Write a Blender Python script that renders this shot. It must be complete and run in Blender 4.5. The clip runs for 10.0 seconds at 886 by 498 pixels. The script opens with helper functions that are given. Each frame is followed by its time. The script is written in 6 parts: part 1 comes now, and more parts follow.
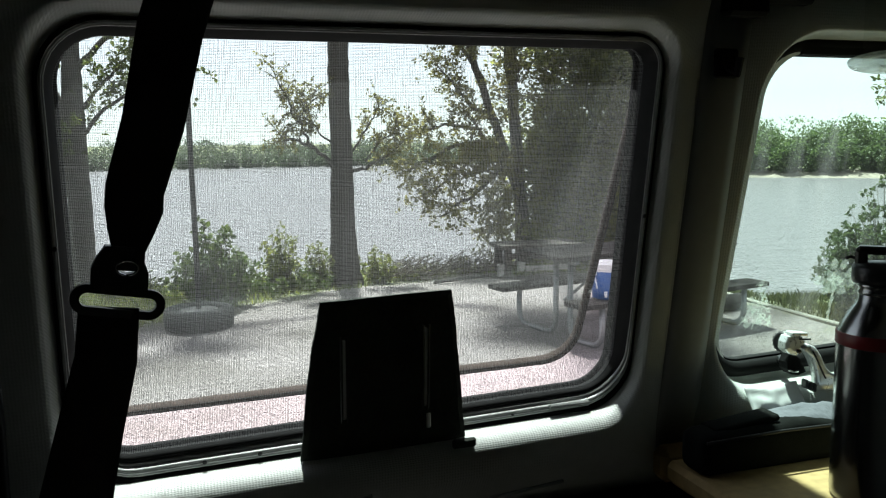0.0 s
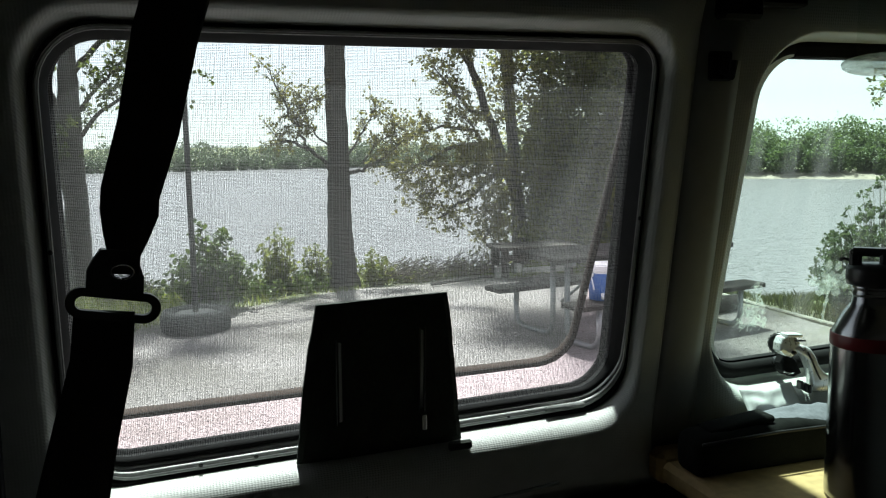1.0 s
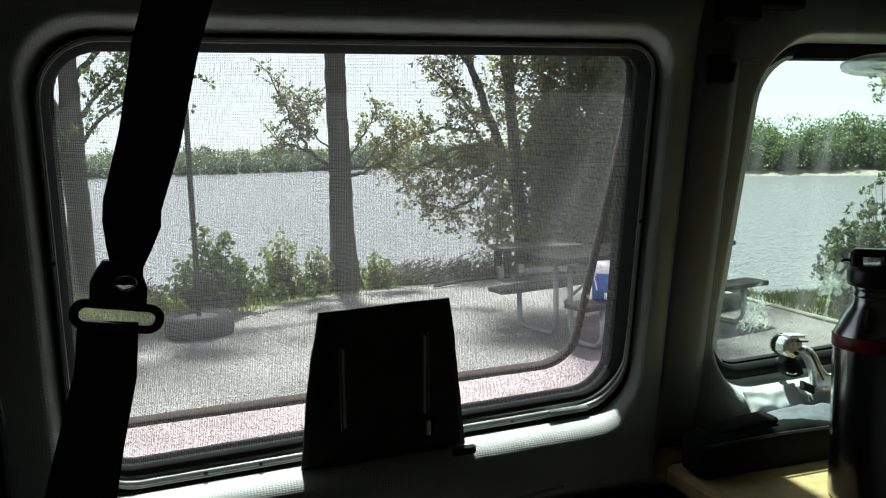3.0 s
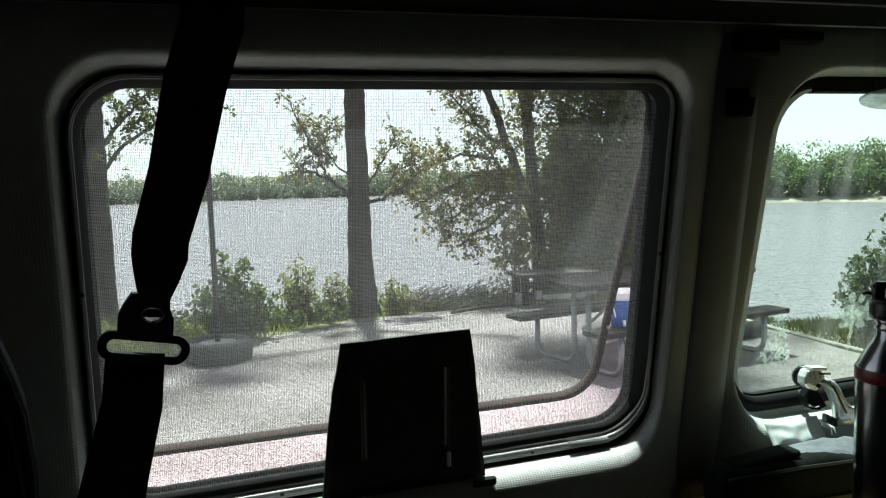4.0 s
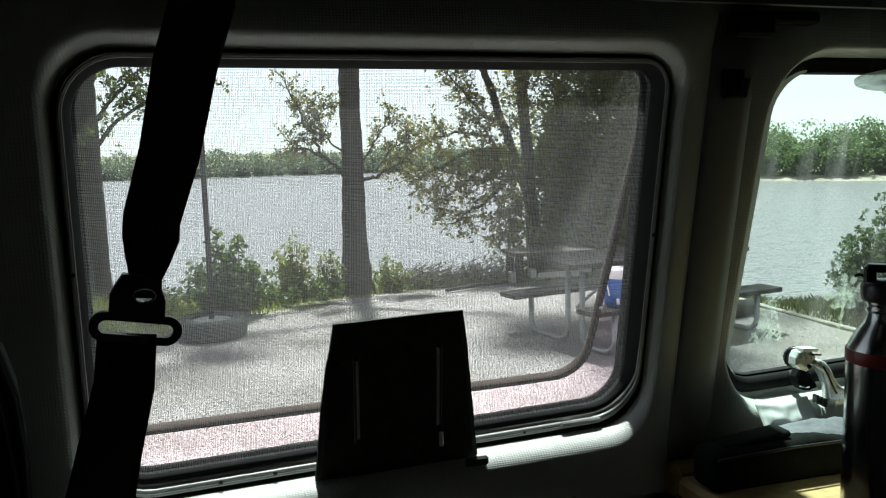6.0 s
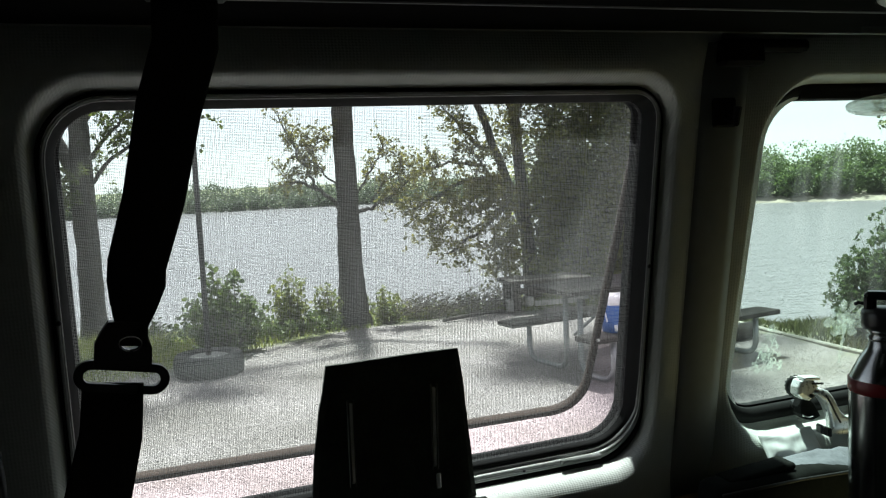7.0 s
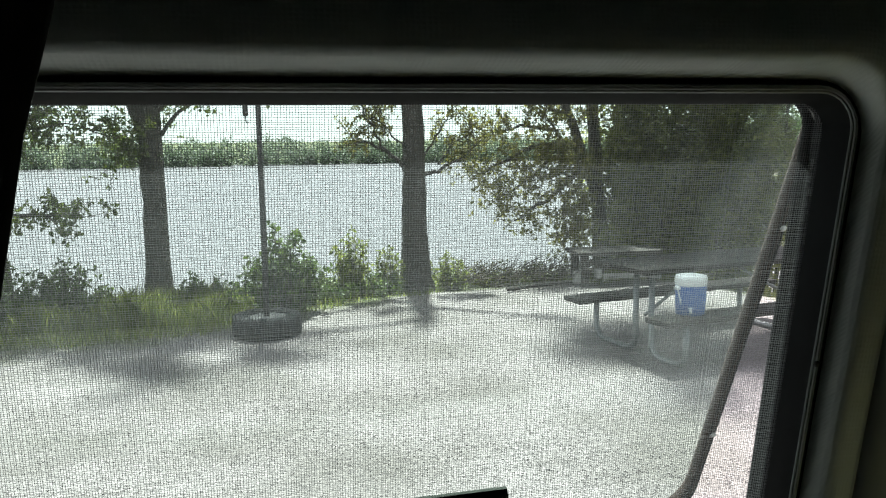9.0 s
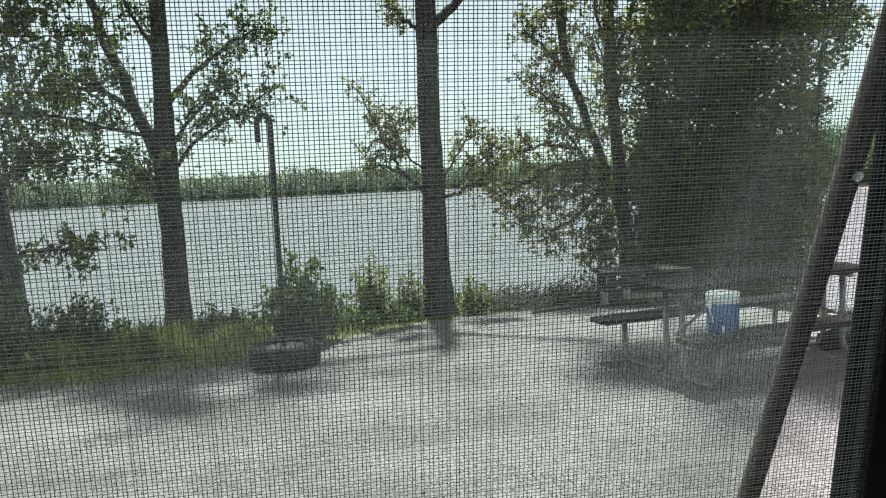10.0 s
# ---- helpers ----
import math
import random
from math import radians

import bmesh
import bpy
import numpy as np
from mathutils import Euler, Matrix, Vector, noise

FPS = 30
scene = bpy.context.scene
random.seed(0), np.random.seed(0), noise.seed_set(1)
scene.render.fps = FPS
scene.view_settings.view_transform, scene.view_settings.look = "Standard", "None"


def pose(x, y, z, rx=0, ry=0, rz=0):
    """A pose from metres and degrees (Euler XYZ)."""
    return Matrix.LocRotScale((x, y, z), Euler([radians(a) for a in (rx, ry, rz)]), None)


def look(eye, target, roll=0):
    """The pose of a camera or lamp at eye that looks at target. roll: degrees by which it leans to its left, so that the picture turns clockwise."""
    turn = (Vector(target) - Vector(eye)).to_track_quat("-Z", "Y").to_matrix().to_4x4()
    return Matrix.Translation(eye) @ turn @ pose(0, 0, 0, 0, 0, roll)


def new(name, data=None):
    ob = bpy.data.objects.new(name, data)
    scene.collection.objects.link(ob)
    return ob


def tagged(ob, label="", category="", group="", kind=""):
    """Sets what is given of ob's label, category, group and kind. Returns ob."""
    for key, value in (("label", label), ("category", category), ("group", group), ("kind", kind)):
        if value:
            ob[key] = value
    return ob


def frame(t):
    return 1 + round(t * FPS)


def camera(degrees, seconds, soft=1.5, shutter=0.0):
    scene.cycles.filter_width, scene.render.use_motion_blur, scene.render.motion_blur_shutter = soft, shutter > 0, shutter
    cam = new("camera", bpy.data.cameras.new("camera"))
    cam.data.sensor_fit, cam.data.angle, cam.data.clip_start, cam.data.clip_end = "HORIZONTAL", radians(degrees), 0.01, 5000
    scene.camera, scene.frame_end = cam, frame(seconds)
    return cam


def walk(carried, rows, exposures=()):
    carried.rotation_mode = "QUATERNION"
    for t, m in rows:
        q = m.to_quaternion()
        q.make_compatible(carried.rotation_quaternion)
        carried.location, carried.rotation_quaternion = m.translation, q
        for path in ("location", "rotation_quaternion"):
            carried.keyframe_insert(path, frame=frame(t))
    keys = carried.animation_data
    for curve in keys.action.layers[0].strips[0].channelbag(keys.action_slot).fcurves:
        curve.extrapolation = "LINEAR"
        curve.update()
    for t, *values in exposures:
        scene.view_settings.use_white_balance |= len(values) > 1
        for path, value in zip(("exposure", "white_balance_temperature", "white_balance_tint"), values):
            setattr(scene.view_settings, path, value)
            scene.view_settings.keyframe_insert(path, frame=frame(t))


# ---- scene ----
cam = camera(55.5, 10.0, soft=1.2)

PATH = [
    (0, (0.083, -0.777, 1.81), (0.694, 1.11, 1.554), -0.6),
    (0.5, (0.083, -0.778, 1.81), (0.701, 1.108, 1.561), -0.6),
    (1, (0.084, -0.779, 1.811), (0.702, 1.107, 1.559), -0.7),
    (1.5, (0.084, -0.78, 1.812), (0.696, 1.107, 1.559), -0.9),
    (2, (0.085, -0.781, 1.812), (0.696, 1.107, 1.562), -1.0),
    (3.5, (0.083, -0.781, 1.82), (0.69, 1.109, 1.574), -1.7),
    (4, (0.079, -0.787, 1.823), (0.655, 1.119, 1.636), -1.4),
    (4.5, (0.08, -0.79, 1.823), (0.636, 1.115, 1.572), -0.4),
    (5, (0.078, -0.785, 1.825), (0.614, 1.126, 1.58), 0.1),
    (6.5, (0.085, -0.786, 1.827), (0.693, 1.107, 1.603), -1.8),
    (7, (0.089, -0.774, 1.832), (0.687, 1.127, 1.661), -2.5),
    (7.5, (0.104, -0.744, 1.834), (0.784, 1.133, 1.718), -1.1),
    (8, (0.173, -0.621, 1.817), (0.746, 1.288, 1.646), -0.4),
    (8.5, (0.201, -0.539, 1.865), (0.68, 1.38, 1.565), -0.9),
    (9, (0.197, -0.473, 1.882), (0.636, 1.46, 1.620), -0.6),
    (9.5, (0.288, -0.348, 1.865), (0.695, 1.593, 1.601), -2.4),
    (9.7, (0.28, -0.343, 1.846), (0.694, 1.6, 1.613), -4.0),
    (10, (0.327, -0.256, 1.824), (0.703, 1.698, 1.625), -2.4),
]
walk(cam, [(t, look(eye, target, roll)) for t, eye, target, roll in PATH], exposures=[(0, 1.95, 6300, 16), (7, 1.97, 6300, 16), (7.5, 2.06, 6300, 16), (8, 1.85, 6220, 12), (8.5, 1.80, 6200, 9), (9, 2.10, 6220, 8), (9.5, 1.88, 6180, 8), (10, 1.37, 6190, 6)])

# ---- world, sun ----
SUN_EL, SUN_AZ = 68.0, 8.0          # degrees; azimuth from +y towards +x
world = bpy.data.worlds.new("sky")
scene.world = world
world.use_nodes = True
wn = world.node_tree.nodes
sky = wn.new("ShaderNodeTexSky")
sky.sky_type, sky.sun_disc = "NISHITA", False
sky.sun_elevation, sky.sun_rotation = radians(SUN_EL), radians(SUN_AZ)
sky.air_density, sky.dust_density, sky.ozone_density = 1.0, 0.1, 5.0
wn["Background"].inputs[1].default_value = 0.075
haze = wn.new("ShaderNodeHueSaturation")
haze.inputs["Hue"].default_value, haze.inputs["Saturation"].default_value = 0.575, 0.15
world.node_tree.links.new(sky.outputs[0], haze.inputs["Color"])
world.node_tree.links.new(haze.outputs[0], wn["Background"].inputs[0])
sun_data = bpy.data.lights.new("sun", "SUN")
sun_data.energy, sun_data.angle, sun_data.color = 4.8, radians(2.2), (1.0, 0.97, 0.93)
sun = new("sun", sun_data)
sun_dir = Vector((math.sin(radians(SUN_AZ)) * math.cos(radians(SUN_EL)), math.cos(radians(SUN_AZ)) * math.cos(radians(SUN_EL)), math.sin(radians(SUN_EL))))
sun.matrix_world = look(sun_dir * 60, (0, 0, 0))

# ---- materials ----
def mat(name, col, rough=0.6, metal=0.0, var=0.15, scale=20.0, bump=0.0, bscale=60.0, coat=0.0, island=0.0, spec=0.5, dots=0.0):
    """A surface with colour variation at two scales, fine relief and, with island, a shift from piece to piece."""
    m = bpy.data.materials.new(name)
    m.use_nodes = True
    nt = m.node_tree
    n, l = nt.nodes, nt.links
    b = n["Principled BSDF"]
    b.inputs["Roughness"].default_value, b.inputs["Metallic"].default_value = rough, metal
    b.inputs["Coat Weight"].default_value, b.inputs["Specular IOR Level"].default_value = coat, spec
    co = n.new("ShaderNodeTexCoord")
    big, small = n.new("ShaderNodeTexNoise"), n.new("ShaderNodeTexNoise")
    big.inputs["Scale"].default_value, small.inputs["Scale"].default_value = scale, scale * 7.3
    big.inputs["Detail"].default_value, small.inputs["Detail"].default_value = 4, 6
    for q in (big, small):
        l.new(co.outputs["Object"], q.inputs["Vector"])
    mix = n.new("ShaderNodeMath")
    mix.operation = "ADD"
    l.new(big.outputs[0], mix.inputs[0])
    l.new(small.outputs[0], mix.inputs[1])
    val = mix.outputs[0]
    if island:
        geo = n.new("ShaderNodeNewGeometry")
        ma = n.new("ShaderNodeMath")
        ma.operation, ma.inputs[1].default_value = "MULTIPLY_ADD", island
        l.new(geo.outputs["Random Per Island"], ma.inputs[0])
        l.new(val, ma.inputs[2])
        val = ma.outputs[0]
    ramp = n.new("ShaderNodeMapRange")
    ramp.inputs[1].default_value, ramp.inputs[2].default_value = 0.6, 1.4 + island
    ramp.inputs[3].default_value, ramp.inputs[4].default_value = 0.0, 1.0
    l.new(val, ramp.inputs[0])
    cm = n.new("ShaderNodeMix")
    cm.data_type = "RGBA"
    dark = [c * (1 - var * 1.6) for c in col]
    light = [min(1, c * (1 + var * 1.6)) for c in col]
    cm.inputs[6].default_value, cm.inputs[7].default_value = (*dark, 1), (*light, 1)
    l.new(ramp.outputs[0], cm.inputs[0])
    l.new(cm.outputs[2], b.inputs["Base Color"])
    rr = n.new("ShaderNodeMapRange")
    rr.inputs[3].default_value, rr.inputs[4].default_value = max(0.02, rough - 0.1), min(1, rough + 0.1)
    l.new(small.outputs[0], rr.inputs[0])
    l.new(rr.outputs[0], b.inputs["Roughness"])
    if dots:
        # embossed grain: small even dimples
        vo, vb = n.new("ShaderNodeTexVoronoi"), n.new("ShaderNodeBump")
        vo.inputs["Scale"].default_value, vo.inputs["Randomness"].default_value = dots, 0.2
        sx, sm, cx = n.new("ShaderNodeSeparateXYZ"), n.new("ShaderNodeMath"), n.new("ShaderNodeCombineXYZ")
        l.new(co.outputs["Object"], sx.inputs[0])
        l.new(sx.outputs[1], sm.inputs[0])
        l.new(sx.outputs[2], sm.inputs[1])
        l.new(sx.outputs[0], cx.inputs[0])
        l.new(sm.outputs[0], cx.inputs[1])
        vo.voronoi_dimensions = "2D"
        l.new(cx.outputs[0], vo.inputs["Vector"])
        vb.inputs["Strength"].default_value, vb.inputs["Distance"].default_value = 0.35, 0.4 / dots
        l.new(vo.outputs["Distance"], vb.inputs["Height"])
        l.new(vb.outputs[0], b.inputs["Normal"])
    elif bump:
        bt, bn = n.new("ShaderNodeTexNoise"), n.new("ShaderNodeBump")
        bt.inputs["Scale"].default_value, bt.inputs["Detail"].default_value = bscale, 5
        l.new(co.outputs["Object"], bt.inputs["Vector"])
        bn.inputs["Strength"].default_value, bn.inputs["Distance"].default_value = bump, 0.4 / bscale
        l.new(bt.outputs[0], bn.inputs["Height"])
        l.new(bn.outputs[0], b.inputs["Normal"])
    return m


def leaf_mat(name, dark, light, trans=0.55, glow=1.5, rough=0.5):
    m = bpy.data.materials.new(name)
    m.use_nodes = True
    n, l = m.node_tree.nodes, m.node_tree.links
    b, out = n["Principled BSDF"], n["Material Output"]
    b.inputs["Roughness"].default_value = rough
    geo, cm = n.new("ShaderNodeNewGeometry"), n.new("ShaderNodeMix")
    cm.data_type = "RGBA"
    cm.inputs[6].default_value, cm.inputs[7].default_value = (*dark, 1), (*light, 1)
    l.new(geo.outputs["Random Per Island"], cm.inputs[0])
    l.new(cm.outputs[2], b.inputs["Base Color"])
    tr, ms = n.new("ShaderNodeBsdfTranslucent"), n.new("ShaderNodeMixShader")
    hs = n.new("ShaderNodeHueSaturation")
    hs.inputs["Value"].default_value, hs.inputs["Saturation"].default_value = glow, 1.1
    l.new(cm.outputs[2], hs.inputs["Color"])
    l.new(hs.outputs[0], tr.inputs["Color"])
    ms.inputs[0].default_value = trans
    l.new(b.outputs[0], ms.inputs[1])
    l.new(tr.outputs[0], ms.inputs[2])
    l.new(ms.outputs[0], out.inputs["Surface"])
    return m


def glass_mat(name, tint, dust=0.05, dscale=3.0, dcol=(0.8, 0.85, 0.82), streak=(1, 1, 1), turn=0.0, lo=0.45, hi=0.8, side=None):
    """Thin pane: tinted see-through, a mirror share by Fresnel, and a patchy film of dust; side: added film for a pale
    sheen by one edge.
    """
    m = bpy.data.materials.new(name)
    m.use_nodes = True
    n, l = m.node_tree.nodes, m.node_tree.links
    out = n["Material Output"]
    tr, gl, df = n.new("ShaderNodeBsdfTransparent"), n.new("ShaderNodeBsdfGlossy"), n.new("ShaderNodeBsdfTranslucent")
    d2 = n.new("ShaderNodeBsdfDiffuse")
    tr.inputs[0].default_value = (*tint, 1)
    gl.inputs["Roughness"].default_value = 0.02
    df.inputs[0].default_value, d2.inputs[0].default_value = (*dcol, 1), (*dcol, 1)
    lw, pw, fr = n.new("ShaderNodeLayerWeight"), n.new("ShaderNodeMath"), n.new("ShaderNodeMath")
    pw.operation, pw.inputs[1].default_value = "POWER", 5.0
    fr.operation, fr.inputs[1].default_value, fr.inputs[2].default_value = "MULTIPLY_ADD", 0.5, 0.022
    l.new(lw.outputs["Facing"], pw.inputs[0])
    l.new(pw.outputs[0], fr.inputs[0])
    m1, m2, m3 = n.new("ShaderNodeMixShader"), n.new("ShaderNodeMixShader"), n.new("ShaderNodeMixShader")
    l.new(fr.outputs[0], m1.inputs[0])
    l.new(tr.outputs[0], m1.inputs[1])
    l.new(gl.outputs[0], m1.inputs[2])
    co, mp, nz, rg = n.new("ShaderNodeTexCoord"), n.new("ShaderNodeMapping"), n.new("ShaderNodeTexNoise"), n.new("ShaderNodeMapRange")
    mp.inputs["Scale"].default_value = streak
    mp.inputs["Rotation"].default_value = (0, radians(turn), 0)
    nz.inputs["Scale"].default_value, nz.inputs["Detail"].default_value = dscale, 5
    l.new(co.outputs["Object"], mp.inputs[0])
    l.new(mp.outputs[0], nz.inputs["Vector"])
    rg.inputs[1].default_value, rg.inputs[2].default_value = lo, hi
    rg.inputs[3].default_value, rg.inputs[4].default_value = dust * 0.25, dust * 2.5
    l.new(nz.outputs[0], rg.inputs[0])
    film = rg.outputs[0]
    # pale sheen towards one edge, put into the pane as extra film
    if side:
        sp, sr, sm = n.new("ShaderNodeSeparateXYZ"), n.new("ShaderNodeMapRange"), n.new("ShaderNodeMath")
        sr.interpolation_type = "SMOOTHSTEP"
        l.new(co.outputs["Object"], sp.inputs[0])
        l.new(sp.outputs[0], sr.inputs[0])
        sr.inputs[1].default_value, sr.inputs[2].default_value, sr.inputs[4].default_value = side
        sm.operation = "MULTIPLY_ADD"
        l.new(sr.outputs[0], sm.inputs[0])
        l.new(nz.outputs[0], sm.inputs[1])
        l.new(film, sm.inputs[2])
        film = sm.outputs[0]
    l.new(film, m2.inputs[0])
    m3.inputs[0].default_value = 0.5
    l.new(df.outputs[0], m3.inputs[1])
    l.new(d2.outputs[0], m3.inputs[2])
    l.new(m1.outputs[0], m2.inputs[1])
    l.new(m3.outputs[0], m2.inputs[2])
    l.new(m2.outputs[0], out.inputs["Surface"])
    return m


def ground_mat():
    """Crushed limestone on the pad, grass and litter past its wavering edge."""
    m = bpy.data.materials.new("gravel_and_grass")
    m.use_nodes = True
    n, l = m.node_tree.nodes, m.node_tree.links
    b = n["Principled BSDF"]
    b.inputs["Roughness"].default_value = 0.9
    co, sep = n.new("ShaderNodeTexCoord"), n.new("ShaderNodeSeparateXYZ")
    l.new(co.outputs["Object"], sep.inputs[0])

    def noise_at(scale, detail=4):
        q = n.new("ShaderNodeTexNoise")
        q.inputs["Scale"].default_value, q.inputs["Detail"].default_value = scale, detail
        l.new(co.outputs["Object"], q.inputs["Vector"])
        return q.outputs[0]

    def math_of(op, a, c, k=None):
        q = n.new("ShaderNodeMath")
        q.operation = op
        for i, v in enumerate((a, c, k)):
            if v is None:
                continue
            if isinstance(v, (int, float)):
                q.inputs[i].default_value = v
            else:
                l.new(v, q.inputs[i])
        return q.outputs[0]

    def ramp_of(v, stops):
        q = n.new("ShaderNodeValToRGB")
        e = q.color_ramp.elements
        while len(e) < len(stops):
            e.new(0.5)
        for i, (p, c) in enumerate(stops):
            e[i].position, e[i].color = p, (*c, 1)
        l.new(v, q.inputs[0])
        return q.outputs[0]

    vor = n.new("ShaderNodeTexVoronoi")
    vor.inputs["Scale"].default_value = 95
    l.new(co.outputs["Object"], vor.inputs["Vector"])
    stone = ramp_of(vor.outputs["Color"], [(0.0, (0.098, 0.087, 0.085)), (0.5, (0.258, 0.229, 0.224)), (1.0, (0.445, 0.400, 0.392))])
    patch = ramp_of(noise_at(0.9, 6), [(0.35, (0.62, 0.62, 0.58)), (0.6, (1, 1, 1))])
    mul = n.new("ShaderNodeMix")
    mul.data_type, mul.blend_type = "RGBA", "MULTIPLY"
    mul.inputs[0].default_value = 1
    l.new(stone, mul.inputs[6])
    l.new(patch, mul.inputs[7])
    grass = ramp_of(noise_at(14, 6), [(0.3, (0.05, 0.065, 0.022)), (0.5, (0.10, 0.115, 0.04)), (0.72, (0.19, 0.18, 0.085))])
    # pad edge in three straight runs, and x = 6.1 past the table
    left = math_of("MULTIPLY_ADD", sep.outputs[0], 0.33, 8.05)
    mid = math_of("MULTIPLY_ADD", sep.outputs[0], 0.8, 7.83)
    right = math_of("MULTIPLY_ADD", sep.outputs[0], 0.12, 9.35)
    edge = math_of("SUBTRACT", sep.outputs[1], math_of("MINIMUM", math_of("MAXIMUM", left, mid), right))
    side = math_of("SUBTRACT", sep.outputs[0], 6.12)
    far = math_of("MAXIMUM", edge, side)
    wav = math_of("MULTIPLY_ADD", math_of("SUBTRACT", noise_at(1.6, 6), 0.5), 1.6, far)
    msk = n.new("ShaderNodeMapRange")
    msk.inputs[1].default_value, msk.inputs[2].default_value = -0.15, 0.3
    l.new(wav, msk.inputs[0])
    cm = n.new("ShaderNodeMix")
    cm.data_type = "RGBA"
    l.new(msk.outputs[0], cm.inputs[0])
    l.new(mul.outputs[2], cm.inputs[6])
    l.new(grass, cm.inputs[7])
    l.new(cm.outputs[2], b.inputs["Base Color"])
    bp = n.new("ShaderNodeBump")
    bp.inputs["Strength"].default_value, bp.inputs["Distance"].default_value = 0.8, 0.010
    l.new(vor.outputs["Distance"], bp.inputs["Height"])
    l.new(bp.outputs[0], b.inputs["Normal"])
    return m


def water_mat():
    m = bpy.data.materials.new("river_water")
    m.use_nodes = True
    n, l = m.node_tree.nodes, m.node_tree.links
    b = n["Principled BSDF"]
    b.inputs["Base Color"].default_value = (0.245, 0.236, 0.245, 1)
    b.inputs["Roughness"].default_value, b.inputs["IOR"].default_value = 0.30, 1.33
    b.inputs["Specular IOR Level"].default_value = 0.3
    co, mp = n.new("ShaderNodeTexCoord"), n.new("ShaderNodeMapping")
    mp.inputs["Scale"].default_value = (0.4, 1.5, 1)
    mp.inputs["Rotation"].default_value = (0, 0, radians(12))
    l.new(co.outputs["Object"], mp.inputs[0])
    last = None
    for s, k, d in ((0.35, 0.8, 0.9), (1.7, 1.0, 0.55), (5.5, 0.9, 0.2)):
        nz, bp = n.new("ShaderNodeTexNoise"), n.new("ShaderNodeBump")
        nz.inputs["Scale"].default_value, nz.inputs["Detail"].default_value = s, 5
        bp.inputs["Strength"].default_value, bp.inputs["Distance"].default_value = k, d
        l.new(mp.outputs[0], nz.inputs["Vector"])
        l.new(nz.outputs[0], bp.inputs["Height"])
        if last:
            l.new(last.outputs[0], bp.inputs["Normal"])
        last = bp
    # short choppy wavelets and a few flecks of foam
    mp2 = n.new("ShaderNodeMapping")
    mp2.inputs["Scale"].default_value = (1.1, 1.6, 1)
    mp2.inputs["Rotation"].default_value = (0, 0, radians(-8))
    l.new(co.outputs["Object"], mp2.inputs[0])
    nz, bp = n.new("ShaderNodeTexNoise"), n.new("ShaderNodeBump")
    nz.inputs["Scale"].default_value, nz.inputs["Detail"].default_value = 2.6, 4
    bp.inputs["Strength"].default_value, bp.inputs["Distance"].default_value = 1.0, 0.34
    l.new(mp2.outputs[0], nz.inputs["Vector"])
    l.new(nz.outputs[0], bp.inputs["Height"])
    l.new(last.outputs[0], bp.inputs["Normal"])
    l.new(bp.outputs[0], b.inputs["Normal"])
    fl, ra, mx = n.new("ShaderNodeTexNoise"), n.new("ShaderNodeValToRGB"), n.new("ShaderNodeMix")
    fl.inputs["Scale"].default_value, fl.inputs["Detail"].default_value = 1.1, 6
    l.new(mp2.outputs[0], fl.inputs["Vector"])
    ra.color_ramp.elements[0].position, ra.color_ramp.elements[1].position = 0.70, 0.74
    l.new(fl.outputs[0], ra.inputs[0])
    mx.data_type = "RGBA"
    mx.inputs[6].default_value, mx.inputs[7].default_value = (0.245, 0.236, 0.245, 1), (0.62, 0.63, 0.63, 1)
    l.new(ra.outputs[0], mx.inputs[0])
    l.new(mx.outputs[2], b.inputs["Base Color"])
    return m


M_PANEL = mat("grey_vinyl_panel", (0.49, 0.508, 0.482), 0.5, var=0.05, scale=9, dots=330)
M_POST = mat("dark_grey_plastic", (0.24, 0.248, 0.24), 0.55, var=0.06, scale=9, bump=0.1, bscale=700)
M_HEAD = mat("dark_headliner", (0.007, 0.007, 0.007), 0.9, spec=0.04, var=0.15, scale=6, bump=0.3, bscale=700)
M_RUBBER = mat("black_rubber", (0.009, 0.009, 0.009), 0.8, spec=0.12, var=0.2, scale=30, bump=0.1, bscale=300)
M_ALU = mat("dull_grey_frame", (0.33, 0.34, 0.33), 0.4, 0.4, var=0.12, scale=25, bump=0.05, bscale=400)
M_BROWN = mat("weathered_brown_seal", (0.05, 0.034, 0.028), 0.75, spec=0.1, var=0.25, scale=30, bump=0.2, bscale=200)
M_SCREEN = leaf_mat("grey_screen_fibre", (0.35, 0.343, 0.35), (0.46, 0.453, 0.46), 0.10, rough=0.4)
M_WEB = mat("black_webbing", (0.012, 0.012, 0.012), 0.8, var=0.2, scale=60, bump=0.5, bscale=900)
M_BLACK = mat("black_plastic", (0.015, 0.015, 0.015), 0.35, var=0.2, scale=30)
M_LEATHER = mat("black_fabric", (0.044, 0.050, 0.042), 0.85, spec=0.2, var=0.3, scale=40, bump=0.3, bscale=500)
M_CASE = mat("black_case_cloth", (0.007, 0.008, 0.007), 0.9, spec=0.1, var=0.3, scale=40, bump=0.3, bscale=400)
M_CHROME = mat("chrome", (0.75, 0.76, 0.76), 0.12, 1.0, var=0.05, scale=30)
M_SATIN = mat("bright_satin_metal", (0.86, 0.87, 0.87), 0.30, 0.55, var=0.05, scale=40, bump=0.1, bscale=200)
M_ZIP = mat("pale_metal_zip", (0.75, 0.75, 0.72), 0.35, 0.2, var=0.1, scale=80)
M_STEEL = mat("brushed_steel", (0.36, 0.37, 0.37), 0.2, 1.0, var=0.02, scale=4, bump=0.03, bscale=500)
M_RED = mat("red_band", (0.20, 0.012, 0.014), 0.4, var=0.1, scale=20)
